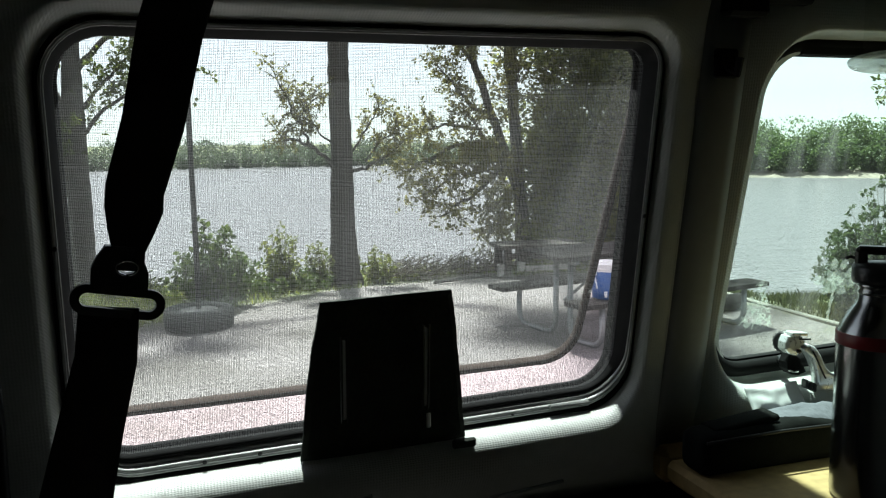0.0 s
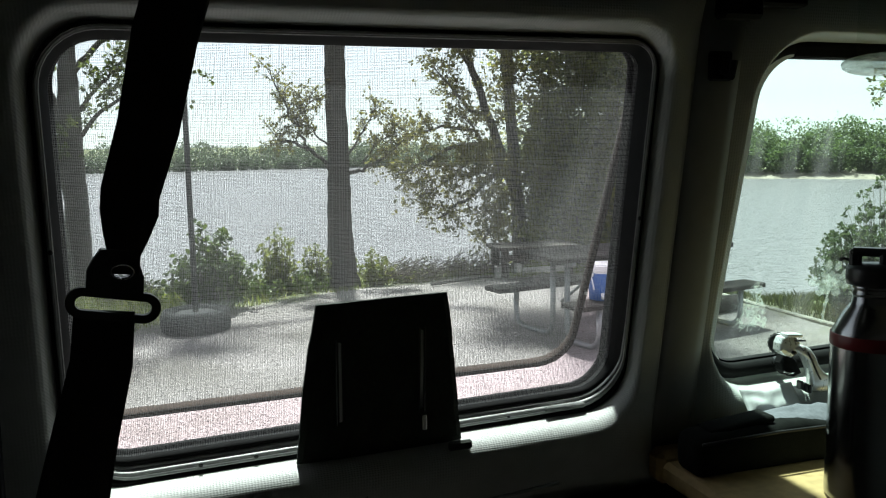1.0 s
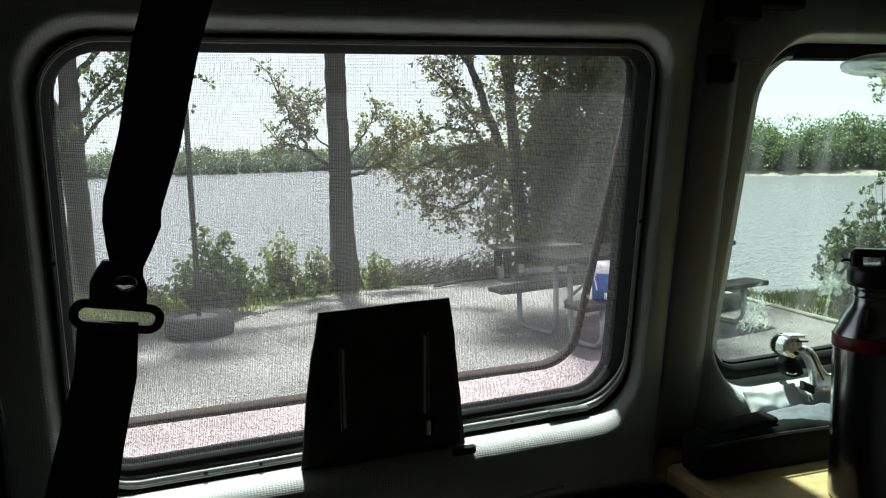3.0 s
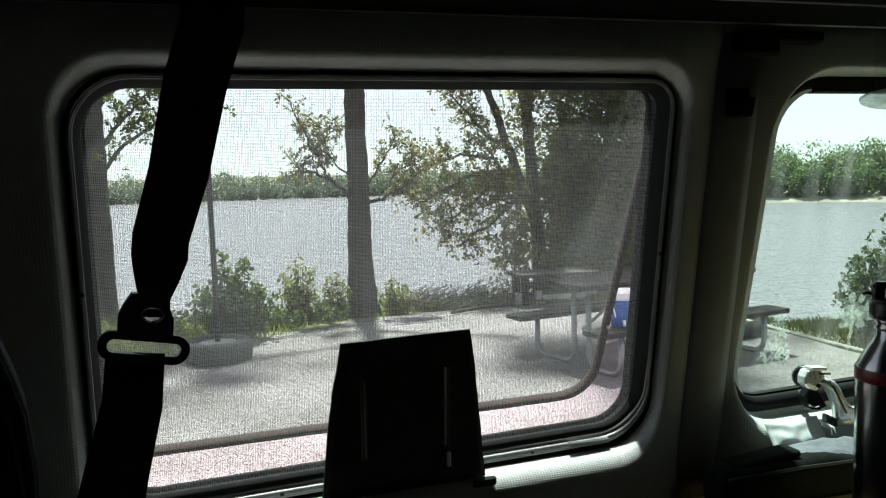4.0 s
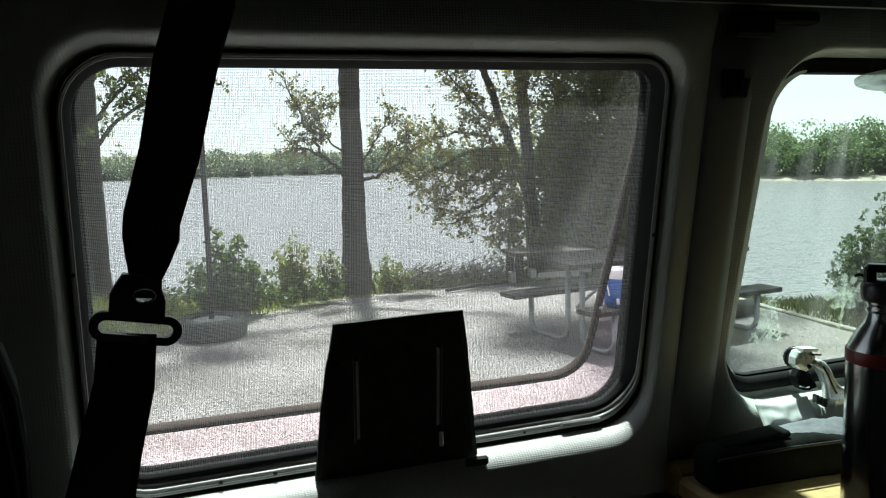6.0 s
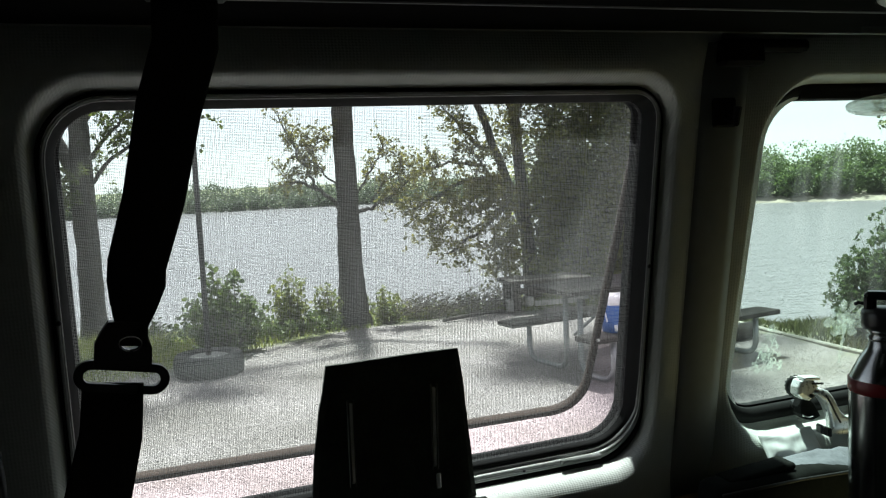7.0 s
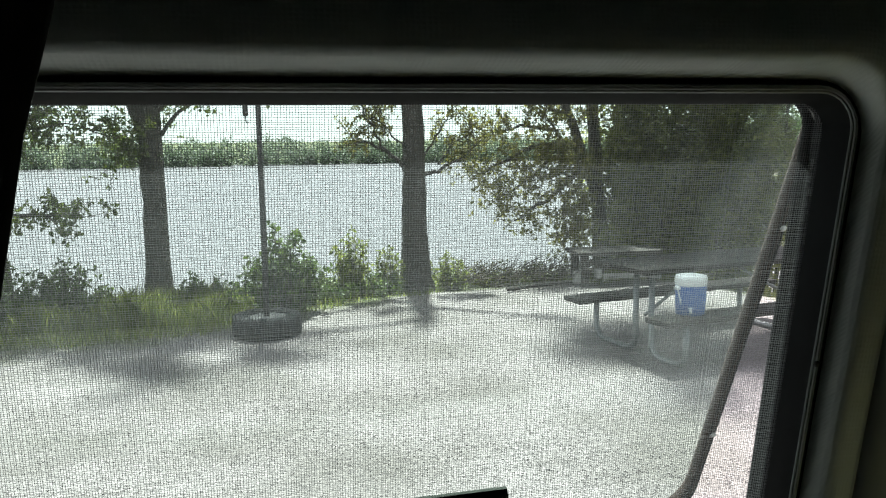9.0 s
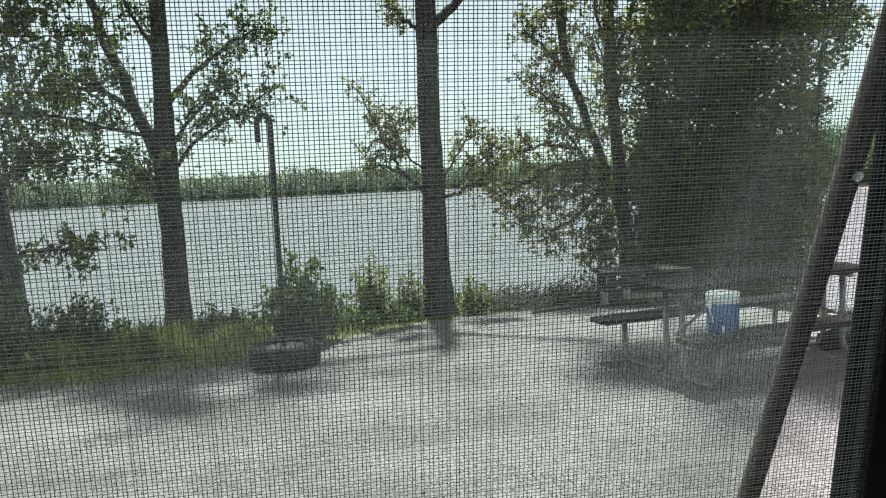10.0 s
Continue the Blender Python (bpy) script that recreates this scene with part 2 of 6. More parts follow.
M_WOODTOP = mat("honey_wood", (0.40, 0.285, 0.13), 0.6, spec=0.2, var=0.18, scale=12, bump=0.05, bscale=90)
M_CURT = mat("dark_curtain_cloth", (0.02, 0.02, 0.02), 0.9, var=0.2, scale=25, bump=0.4, bscale=900)
M_CLOTH = mat("grey_cloth", (0.13, 0.135, 0.155), 0.85, var=0.2, scale=25, bump=0.4, bscale=300)
M_SEAT = mat("black_seat_cloth", (0.010, 0.010, 0.010), 0.85, spec=0.3, var=0.2, scale=30, bump=0.3, bscale=500)
M_LAMP = mat("white_lamp_lens", (0.75, 0.77, 0.74), 0.25, var=0.04, scale=20)
M_WHITE = mat("white_plastic", (0.78, 0.8, 0.8), 0.4, var=0.04, scale=20)
M_BLUE = mat("blue_cooler_plastic", (0.03, 0.115, 0.36), 0.4, var=0.12, scale=8)
M_BARK = mat("grey_brown_bark", (0.052, 0.045, 0.038), 0.9, var=0.45, scale=9, bump=1.0, bscale=26)
M_TWIG = mat("grey_twigs", (0.13, 0.11, 0.09), 0.9, var=0.3, scale=12)
M_TYRE = mat("old_tyre_rubber", (0.02, 0.02, 0.02), 0.8, var=0.3, scale=14, bump=0.4, bscale=60)
M_CONC = mat("pale_concrete", (0.33, 0.32, 0.30), 0.9, var=0.2, scale=12, bump=0.4, bscale=70)
M_IRON = mat("dark_painted_iron", (0.035, 0.034, 0.033), 0.55, 0.3, var=0.25, scale=20, bump=0.2, bscale=90)
M_PLANK = mat("grey_brown_planks", (0.036, 0.032, 0.029), 0.9, spec=0.2, var=0.3, scale=6, bump=0.5, bscale=50, island=0.3)
M_PIPE = mat("galvanised_pipe", (0.27, 0.28, 0.28), 0.45, 0.7, var=0.15, scale=15)
M_DARKWOOD = mat("dark_stained_wood", (0.05, 0.042, 0.035), 0.8, var=0.3, scale=8, bump=0.5, bscale=40)
M_TIMBER = mat("weathered_timber", (0.26, 0.245, 0.21), 0.85, var=0.3, scale=7, bump=0.6, bscale=40)
M_STONE = mat("limestone_chips", (0.285, 0.252, 0.247), 0.9, var=0.10, scale=8, bump=0.2, bscale=90, island=0.6)
M_FLOOR = mat("dark_van_floor", (0.25, 0.22, 0.19), 0.7, var=0.3, scale=10)
M_GLASS = glass_mat("tinted_awning_glass", (0.790, 0.855, 0.825), dust=0.008, dscale=9, streak=(1.5, 1, 0.4), turn=12, side=(0.574, 0.604, 0.040))
M_GLASS2 = glass_mat("smeared_vent_glass", (0.675, 0.788, 0.731), dust=0.034, dscale=14, streak=(3.0, 1, 0.25), turn=24, lo=0.5, hi=0.75)
M_ACRYL = glass_mat("clear_plastic_sheet", (0.95, 0.96, 0.95), dust=0.006, dscale=10)
M_DECAL = glass_mat("frosted_smear", (0.92, 0.95, 0.93), dust=0.09, dscale=60, dcol=(0.8, 0.82, 0.77), lo=0.3, hi=0.6)
M_PALE = glass_mat("milky_plastic", (0.85, 0.88, 0.86), dust=0.22, dscale=40, lo=0.2, hi=0.7)
M_LEAF_OAK = leaf_mat("oak_leaves", (0.055, 0.078, 0.022), (0.165, 0.19, 0.055), 0.42, 1.35)
M_LEAF_DARK = leaf_mat("dark_leaves", (0.036, 0.048, 0.018), (0.26, 0.26, 0.09), 0.6, 1.9)
M_LEAF_BUSH = leaf_mat("bush_leaves", (0.055, 0.085, 0.028), (0.16, 0.205, 0.065), 0.4, 1.3)
M_LEAF_GREY = leaf_mat("willow_leaves", (0.045, 0.07, 0.03), (0.125, 0.155, 0.075), 0.35)
M_LEAF_LIGHT = leaf_mat("fresh_leaves", (0.11, 0.14, 0.04), (0.27, 0.28, 0.09), 0.5, 1.3)
M_LEAF_TAN = leaf_mat("young_oak_leaves", (0.095, 0.10, 0.034), (0.28, 0.25, 0.085), 0.48, 1.35)
# far shore leaves: the haze of distance is mixed into this pale, flat colour
M_LEAF_HAZED = leaf_mat("hazed_far_leaves", (0.095, 0.12, 0.08), (0.125, 0.155, 0.095), 0.35)
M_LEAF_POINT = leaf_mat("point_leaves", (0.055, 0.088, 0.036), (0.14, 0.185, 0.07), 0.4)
M_GRASS = leaf_mat("grass_blades", (0.10, 0.135, 0.035), (0.30, 0.31, 0.10), 0.5)
M_LUSH = leaf_mat("lush_grass_blades", (0.048, 0.062, 0.026), (0.125, 0.13, 0.055), 0.4)
M_SAND = mat("pale_river_sand", (0.25, 0.22, 0.175), 0.95, var=0.45, scale=0.3)
# pale only so that the unseen ceiling and far wall bounce light inward
M_CEIL = mat("pale_bounce_lining", (0.62, 0.61, 0.58), 0.9, var=0.08, scale=8, bump=0.2, bscale=300)
M_GROUND = ground_mat()
M_WATER = water_mat()

# ---- building helpers ----
def mesh_of(name, verts, faces, material, smooth=False):
    me = bpy.data.meshes.new(name)
    me.from_pydata([tuple(map(float, v)) for v in verts], [], faces)
    if smooth:
        me.polygons.foreach_set("use_smooth", [True] * len(me.polygons))
    me.materials.append(material)
    me.update()
    return me


def solid(name, geo, material, parent=None, label="", smooth=False):
    """One mesh object from (verts, faces); with a parent it is a part."""
    ob = new(name, mesh_of(name, geo[0], geo[1], material, smooth))
    if parent:
        ob.parent = parent
    return tagged(ob, label)


def part(name, bm, material, parent, label="", smooth=True):
    """Links a bmesh as one mesh object under a thing or a part."""
    me = bpy.data.meshes.new(name)
    bm.to_mesh(me)
    bm.free()
    if smooth:
        me.polygons.foreach_set("use_smooth", [True] * len(me.polygons))
    me.materials.append(material)
    ob = new(name, me)
    ob.parent = parent
    return tagged(ob, label)


def thing(name, label, category, at=(0, 0, 0), group="", turn=0):
    ob = new(name)
    ob.empty_display_size = 0.05
    ob.matrix_world = pose(*at, 0, 0, turn)
    return tagged(ob, label, category, group)


def boxbm(size, at=(0, 0, 0), bevel=0.0, seg=2, m=None):
    bm = bmesh.new()
    bmesh.ops.create_cube(bm, size=1)
    bmesh.ops.scale(bm, vec=size, verts=bm.verts)
    if bevel:
        bmesh.ops.bevel(bm, geom=bm.edges[:], offset=bevel, segments=seg, affect="EDGES", profile=0.5)
    if m:
        bmesh.ops.transform(bm, matrix=m, verts=bm.verts)
    bmesh.ops.translate(bm, vec=at, verts=bm.verts)
    return bm


def join(geos):
    vs, fs = [], []
    for v, f in geos:
        k = len(vs)
        vs += list(v)
        fs += [tuple(i + k for i in q) for q in f]
    return vs, fs


def tube(points, radii, n=8, cap=True):
    """A round bar along points, with a radius at each."""
    pts = [Vector(p) for p in points]
    if isinstance(radii, (int, float)):
        radii = [radii] * len(pts)
    vs, fs = [], []
    side = None
    for i, p in enumerate(pts):
        d = (pts[min(i + 1, len(pts) - 1)] - pts[max(i - 1, 0)]).normalized()
        if side is None:
            side = d.orthogonal().normalized()
        side = (side - d * side.dot(d)).normalized()
        up = d.cross(side)
        for k in range(n):
            a = 2 * math.pi * k / n
            vs.append(p + (side * math.cos(a) + up * math.sin(a)) * radii[i])
    for i in range(len(pts) - 1):
        for k in range(n):
            a, b = i * n + k, i * n + (k + 1) % n
            fs.append((a, b, b + n, a + n))
    if cap:
        fs.append(tuple(range(n - 1, -1, -1)))
        fs.append(tuple(range((len(pts) - 1) * n, len(pts) * n)))
    return vs, fs


def lathe(profile, n=32, at=(0, 0, 0)):
    """Turned solid from (radius, height) pairs."""
    vs, fs = [], []
    for r, z in profile:
        for k in range(n):
            a = 2 * math.pi * k / n
            vs.append((at[0] + r * math.cos(a), at[1] + r * math.sin(a), at[2] + z))
    for i in range(len(profile) - 1):
        for k in range(n):
            a, b = i * n + k, i * n + (k + 1) % n
            fs.append((a, b, b + n, a + n))
    fs.append(tuple(range(n - 1, -1, -1)))
    fs.append(tuple(range((len(profile) - 1) * n, len(profile) * n)))
    return vs, fs


def slab(outline, thick, axis=(0, 1, 0)):
    """A plate from an outline of points, given a thickness along axis."""
    a = Vector(axis) * thick
    n = len(outline)
    vs = [Vector(p) for p in outline] + [Vector(p) + a for p in outline]
    fs = [tuple(range(n)), tuple(range(2 * n - 1, n - 1, -1))]
    fs += [(i, i + n, (i + 1) % n + n, (i + 1) % n) for i in range(n)]
    return vs, fs


def box(size, at, bevel=0.0):
    """An axis-aligned box with chamfered vertical and horizontal edges, as (verts, faces)."""
    bm = boxbm(size, at, bevel, 1)
    bm.verts.index_update()
    vs = [v.co.copy() for v in bm.verts]
    fs = [tuple(v.index for v in f.verts) for f in bm.faces]
    bm.free()
    return vs, fs

# ---- the van's side wall with its two windows ----
LEAN = 0.17          # the wall leans inward as it rises
TOP = 1.902


def wall_y(z, off=0.0):
    """The wall's face at height z, brought off metres into the van."""
    return 0.005 + (1.9 - z) * LEAN - off


def ring(x0, x1, zb0, zb1, zt, r, off, off_b=None, n=8, tr=None, skew=0.0, proud=0.0):
    """Rounded outline in the wall's plane, set off into the van, more so along its lower edge; tr: a tighter
    radius for the upper rear corner; skew: how far the fore edge leans rearwards as it rises; proud: how much
    more the upper edge is set off."""
    off_b = off if off_b is None else off_b
    q = r if tr is None else tr
    cs = [((x1 - q), (zt - q), 0, q), ((x0 + r), (zt - r), 90, r), ((x0 + r), (zb0 + r), 180, r), ((x1 - r), (zb1 + r), 270, r)]
    out = []
    for cx, cz, a0, c in cs:
        for k in range(n + 1):
            a = radians(a0 + 90 * k / n)
            x, z = cx + c * math.cos(a), cz + c * math.sin(a)
            out.append((x + skew * (z - 1.60) * max(0.0, (x1 - x) / (x1 - x0)), z))
    dense = []
    for i, (x, z) in enumerate(out):
        x2, z2 = out[(i + 1) % len(out)]
        dense.append((x, z))
        if (i + 1) % (n + 1) == 0:
            dense += [(x + (x2 - x) * k / 8, z + (z2 - z) * k / 8) for k in range(1, 8)]
    pts = []
    for x, z in dense:
        w = min(1, max(0, 1 - (z - min(zb0, zb1)) / 0.09))
        w = w * w * (3 - 2 * w)
        u = min(1, max(0, 1 - (zt - z) / 0.06))
        pts.append(Vector((x, wall_y(z, off + (off_b - off) * w + proud * u * u * (3 - 2 * u)), z)))
    return pts


def loft(rings, closed=False):
    n = len(rings[0])
    vs = [p for r in rings for p in r]
    fs = []
    m = len(rings)
    for i in range(m if closed else m - 1):
        j = (i + 1) % m
        for k in range(n):
            fs.append((i * n + k, i * n + (k + 1) % n, j * n + (k + 1) % n, j * n + k))
    return vs, fs


W1 = (-0.008, 0.561, 1.507, 1.526, TOP)
W2 = (0.697, 1.33, 1.530, 1.548, 1.907)
W2_TRIM = (0.712, 1.34, 1.530, 1.548, 1.899)     # its trim covers the seal on the fore side
SKEW = 0.05
CELLS = ((-0.75, 0.6282, 1.40, 1.985), (0.6282, 1.60, 1.40, 1.985))


def grown(w, e, eb=None, et=None):
    eb, et = (e if eb is None else eb), (e if et is None else et)
    return w[0] - e, w[1] + e, w[2] - eb, w[3] - eb, w[4] + et


def cell_ring(c, off):
    return ring(c[0], c[1], c[2], c[2], c[3], 0.0005, off)


def tight(e):
    """Radius of the big window's upper rear corner, e metres outside its opening."""
    return 0.020 + 1.5 * max(0.0, e)


# trim sections: sides, lower edge and upper edge of each ring outside the opening; set-off into the van at the sides and below,
# and how much more along the upper edge
TRIM_1 = ((0.004, 0.004, 0.004, -0.022, -0.022), (0.004, 0.004, 0.004, -0.008, -0.008), (0.0105, 0.018, 0.0105, 0.002, -0.004), (0.0125, 0.0205, 0.0120, 0.015, 0.003),
          (0.0150, 0.0225, 0.0150, 0.020, 0.018, 0.003), (0.0185, 0.0255, 0.0186, 0.026, 0.034, 0.008), (0.0215, 0.0305, 0.0215, 0.0295, 0.045, 0.012), (0.0260, 0.0400, 0.0260, 0.031, 0.053, 0.014), (0.036, 0.066, 0.0355, 0.030, 0.056, 0.014))
TRIM_2 = ((0.004, 0.004, 0.004, -0.022, -0.022), (0.004, 0.004, 0.004, -0.008, -0.008), (0.016, 0.018, 0.016, -0.004, -0.004), (0.022, 0.0205, 0.0212, 0.004, 0.003),
          (0.026, 0.0225, 0.0225, 0.012, 0.018), (0.029, 0.0255, 0.0235, 0.017, 0.034), (0.0315, 0.0305, 0.0248, 0.020, 0.045), (0.035, 0.040, 0.0268, 0.022, 0.053), (0.041, 0.066, 0.032, 0.021, 0.056))


def side_panel(name, w, c, r0, trim, rest, skew=0.0, corner=None):
    """Inner trim, reveal and outer skin round one opening, closed all round."""
    rs = [cell_ring(c, -0.022)]
    rs += [ring(*grown(w, e, eb, et), r0 + 0.95 * max(0.0, e - 0.004), off, off_b, skew=skew, tr=corner and corner(e), proud=sum(more)) for e, eb, et, off, off_b, *more in trim]
    rs.append(cell_ring(c, rest))
    ob = solid(name, loft(rs, True), M_PANEL, smooth=True)
    return tagged(ob, "grey moulded vinyl wall panel round a van window", "wall", kind="structure")


side_panel("wall_north", W1, CELLS[0], 0.045, TRIM_1, 0.027, corner=tight)
side_panel("wall_north_aft", W2_TRIM, CELLS[1], 0.05, TRIM_2, 0.017, SKEW)

# lower wall, ceiling, floor and the other walls of the van
def structure(name, geo, material, label, category, smooth=False):
    return tagged(solid(name, geo, material, smooth=smooth), label, category, kind="structure")


lower = []
for x in (-1.6, 2.6):
    for y, z in ((0.045, 1.40), (0.05, 1.36), (0.075, 1.0), (0.08, 0.56), (0.14, 0.56), (0.14, 1.40)):
        lower.append((x, y, z))
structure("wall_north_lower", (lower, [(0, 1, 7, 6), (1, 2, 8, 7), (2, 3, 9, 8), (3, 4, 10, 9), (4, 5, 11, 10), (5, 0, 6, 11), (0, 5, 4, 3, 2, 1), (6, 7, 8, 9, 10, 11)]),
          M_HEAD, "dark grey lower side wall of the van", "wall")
structure("wall_north_fore", box((0.85, 0.07, 0.585), (-1.176, 0.062, 1.6925)), M_PANEL, "grey vinyl side wall of the van", "wall")
structure("wall_north_rear", box((1.0, 0.07, 0.585), (2.101, 0.062, 1.6925)), M_PANEL, "grey vinyl side wall of the van", "wall")
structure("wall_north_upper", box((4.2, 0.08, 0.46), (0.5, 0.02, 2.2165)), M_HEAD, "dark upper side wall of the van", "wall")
structure("floor", box((4.2, 2.1, 0.60), (0.5, -0.9, 0.26)), M_FLOOR, "dark vinyl van floor", "floor")
structure("ceiling", box((4.32, 2.1, 0.06), (0.5, -0.9, 2.477)), M_CEIL, "unseen van ceiling, pale to bounce light", "ceiling")
structure("wall_south", box((4.2, 0.06, 1.9), (0.5, -1.92, 1.5)), M_CEIL, "unseen far side wall of the van, pale to bounce light", "wall")
structure("wall_west", box((0.06, 2.1, 1.9), (-1.632, -0.9, 1.5)), M_PANEL, "grey bulkhead of the van", "wall")
structure("wall_east", box((0.06, 2.1, 1.9), (2.632, -0.9, 1.5)), M_PANEL, "grey rear end of the van", "wall")

# soffit under the overhead locker, with its edge bead
SLOPE = 0.25


def soffit_z(y):
    return 1.963 + SLOPE * (-0.05 - y)


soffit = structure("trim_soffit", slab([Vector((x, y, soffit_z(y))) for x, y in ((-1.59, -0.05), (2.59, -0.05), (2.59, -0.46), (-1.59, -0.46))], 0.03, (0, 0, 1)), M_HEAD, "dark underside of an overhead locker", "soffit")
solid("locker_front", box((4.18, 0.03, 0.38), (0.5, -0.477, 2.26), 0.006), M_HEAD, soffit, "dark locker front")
solid("edge_bead", tube([(-1.5, -0.047, 1.966), (2.5, -0.047, 1.966)], 0.004, 8), M_POST, soffit, "grey plastic edge bead")
solid("second_bead", tube([(-1.5, -0.098, soffit_z(-0.098)), (2.5, -0.098, soffit_z(-0.098))], 0.0014, 6), M_POST, soffit, "thin grey seam bead")

# low trim strips below the sill
for xa, xb, zz in ((0.385, 0.475, 1.437), (0.225, 0.262, 1.452)):
    structure("trim_strip", tube([(xa, wall_y(zz, 0.066), zz - 0.004), (xb, wall_y(zz, 0.066), zz + 0.004)], 0.0022, 6), M_ALU, "thin grey trim strip on the lower panel", "trim", True)

# post cover between the windows
pz = [(z, wall_y(z, 0.027)) for z in (1.42, 1.55, 1.7, 1.85, 1.955)]
cover = [(x, y + dy, z) for z, y in pz for x, dy in ((0.606, 0.012), (0.6085, -0.002), (0.614, -0.006), (0.650, -0.006), (0.664, -0.001), (0.668, 0.012))]
cf = [(i * 6 + k, i * 6 + k + 1, i * 6 + k + 7, i * 6 + k + 6) for i in range(4) for k in range(5)]
structure("trim_post", (cover, cf + [(0, 5, 4, 3, 2, 1), (24, 25, 26, 27, 28, 29)]), M_POST, "dark grey plastic cover on the post between windows", "trim", smooth=True)
structure("trim_seam", tube([(0.6065, wall_y(z, 0.0285), z) for z in (1.50, 1.6, 1.7, 1.8, 1.87)], 0.0010, 6), M_PANEL, "thin pale seam along the post cover", "trim", True)
clip = thing("garment_hook", "black plastic coat hook on the window post", "hook", (0.632, wall_y(1.885, 0.034), 1.885))
solid("plate", box((0.026, 0.008, 0.03), (0, -0.003, 0), 0.002), M_RUBBER, clip)
solid("prong", tube([(0, -0.006, -0.004), (0, -0.022, -0.012), (0, -0.026, 0.004)], 0.004, 6), M_RUBBER, clip)
box_clip = thing("post_bracket", "black plastic bracket below the locker edge", "bracket", (0.645, -0.035, 1.944))
solid("body", box((0.05, 0.03, 0.026), (0, 0, 0), 0.004), M_RUBBER, box_clip)
solid("arm", box((0.07, 0.02, 0.012), (0.05, 0.002, 0.008), 0.003), M_RUBBER, box_clip)

def soft_slab(outline, bulge, thick, back=1.0):
    """A cushioned plate: the outline's rim with a raised middle on the near side."""
    c = sum((Vector(p) for p in outline), Vector()) / len(outline)
    n = len(outline)
    rings = []
    for s, o in ((back, thick), (1.0, 0.0), (0.93, -bulge * 0.6), (0.6, -bulge), (0.2, -bulge * 1.05)):
        rings.append([c + (Vector(p) - c) * s + Vector((0, o, 0)) for p in outline])
    v, f = loft(rings)
    f = f + [tuple(range(4 * n, 5 * n)), tuple(range(n - 1, -1, -1))]
    return v, f


# ---- window 1: frame, screen, awning pane ----
win1 = tagged(new("window_1"), "screened van window with its awning pane propped open", "window", kind="structure")
inner = [ring(*grown(W1, -0.001, -0.001, -0.001), 0.044, -0.006, -0.006, tr=tight(-0.001)),
         ring(*grown(W1, 0.0, 0.0, 0.0), 0.045, 0.002, 0.005, tr=tight(0.0)),
         ring(*grown(W1, 0.001, 0.0045, 0.0015), 0.046, 0.01, 0.007, tr=tight(0.001)),
         ring(*grown(W1, 0.0035, 0.0055, 0.0045), 0.048, 0.0185, 0.003, tr=tight(0.0035))]
solid("spline", loft(inner), M_RUBBER, win1, "black screen spline", True)
fr = [ring(*grown(W1, 0.0035, 0.0055, 0.0045), 0.05, 0.0185, 0.0035, tr=tight(0.0035)),
         ring(*grown(W1, 0.004, 0.0068, 0.005), 0.051, 0.0195, 0.0078, tr=tight(0.004)),
         ring(*grown(W1, 0.0049, 0.0092, 0.0059), 0.052, 0.0199, 0.0086, tr=tight(0.0049)),
         ring(*grown(W1, 0.0051, 0.0098, 0.0061), 0.0525, 0.0191, 0.0072, tr=tight(0.0051)),
         ring(*grown(W1, 0.0054, 0.0106, 0.0064), 0.053, 0.02, 0.0096, tr=tight(0.0054)),
         ring(*grown(W1, 0.0056, 0.0112, 0.0066), 0.053, 0.0208, 0.0128, tr=tight(0.0056)),
         ring(*grown(W1, 0.0065, 0.0136, 0.0075), 0.055, 0.0209, 0.0142, tr=tight(0.0065)),
         ring(*grown(W1, 0.0067, 0.0141, 0.0077), 0.0553, 0.02, 0.0128, tr=tight(0.0067)),
         ring(*grown(W1, 0.0069, 0.0147, 0.0079), 0.0556, 0.0208, 0.015, tr=tight(0.0069)),
         ring(*grown(W1, 0.0079, 0.0175, 0.0089), 0.058, 0.0205, 0.0165, tr=tight(0.0079)),
         ring(*grown(W1, 0.0085, 0.019, 0.0095), 0.058, 0.0185, 0.012, tr=tight(0.0085)),
         ring(*grown(W1, 0.0085, 0.019, 0.0095), 0.058, 0.013, 0.004, tr=tight(0.0085))]
solid("window_frame", loft(fr), M_ALU, win1, "dull grey clamp frame", True)
seal = [ring(*grown(W1, 0.0085, 0.019, 0.0095), 0.054, 0.013, 0.006, tr=tight(0.0085)),
         ring(*grown(W1, 0.009, 0.0195, 0.01), 0.054, 0.0185, 0.017, tr=tight(0.009)),
         ring(*grown(W1, 0.012, 0.0235, 0.0125), 0.057, 0.0185, 0.018, tr=tight(0.012)),
         ring(*grown(W1, 0.0125, 0.024, 0.013), 0.057, 0.012, 0.006, tr=tight(0.0125))]
solid("rubber_seal", loft(seal), M_RUBBER, win1, "black rubber seal", True)
liner = [ring(*grown(W1, 0.0, 0.0, 0.003), 0.045, -0.007, -0.007, tr=tight(0.0)),
         ring(*grown(W1, 0.001, 0.001, 0.004), 0.045, -0.013, -0.013, tr=tight(0.001)),
         ring(*grown(W1, 0.003, 0.003, 0.005), 0.046, -0.013, -0.013, tr=tight(0.003)),
         ring(*grown(W1, 0.003, 0.003, 0.005), 0.046, -0.027, -0.027, tr=tight(0.003)),
         ring(*grown(W1, 0.012, 0.012, 0.012), 0.055, -0.027, -0.027, tr=tight(0.012)),
         ring(*grown(W1, 0.016, 0.016, 0.016), 0.055, -0.022, -0.022, tr=tight(0.016))]
solid("outer_frame", loft(liner), M_RUBBER, win1, "black outer frame", True)
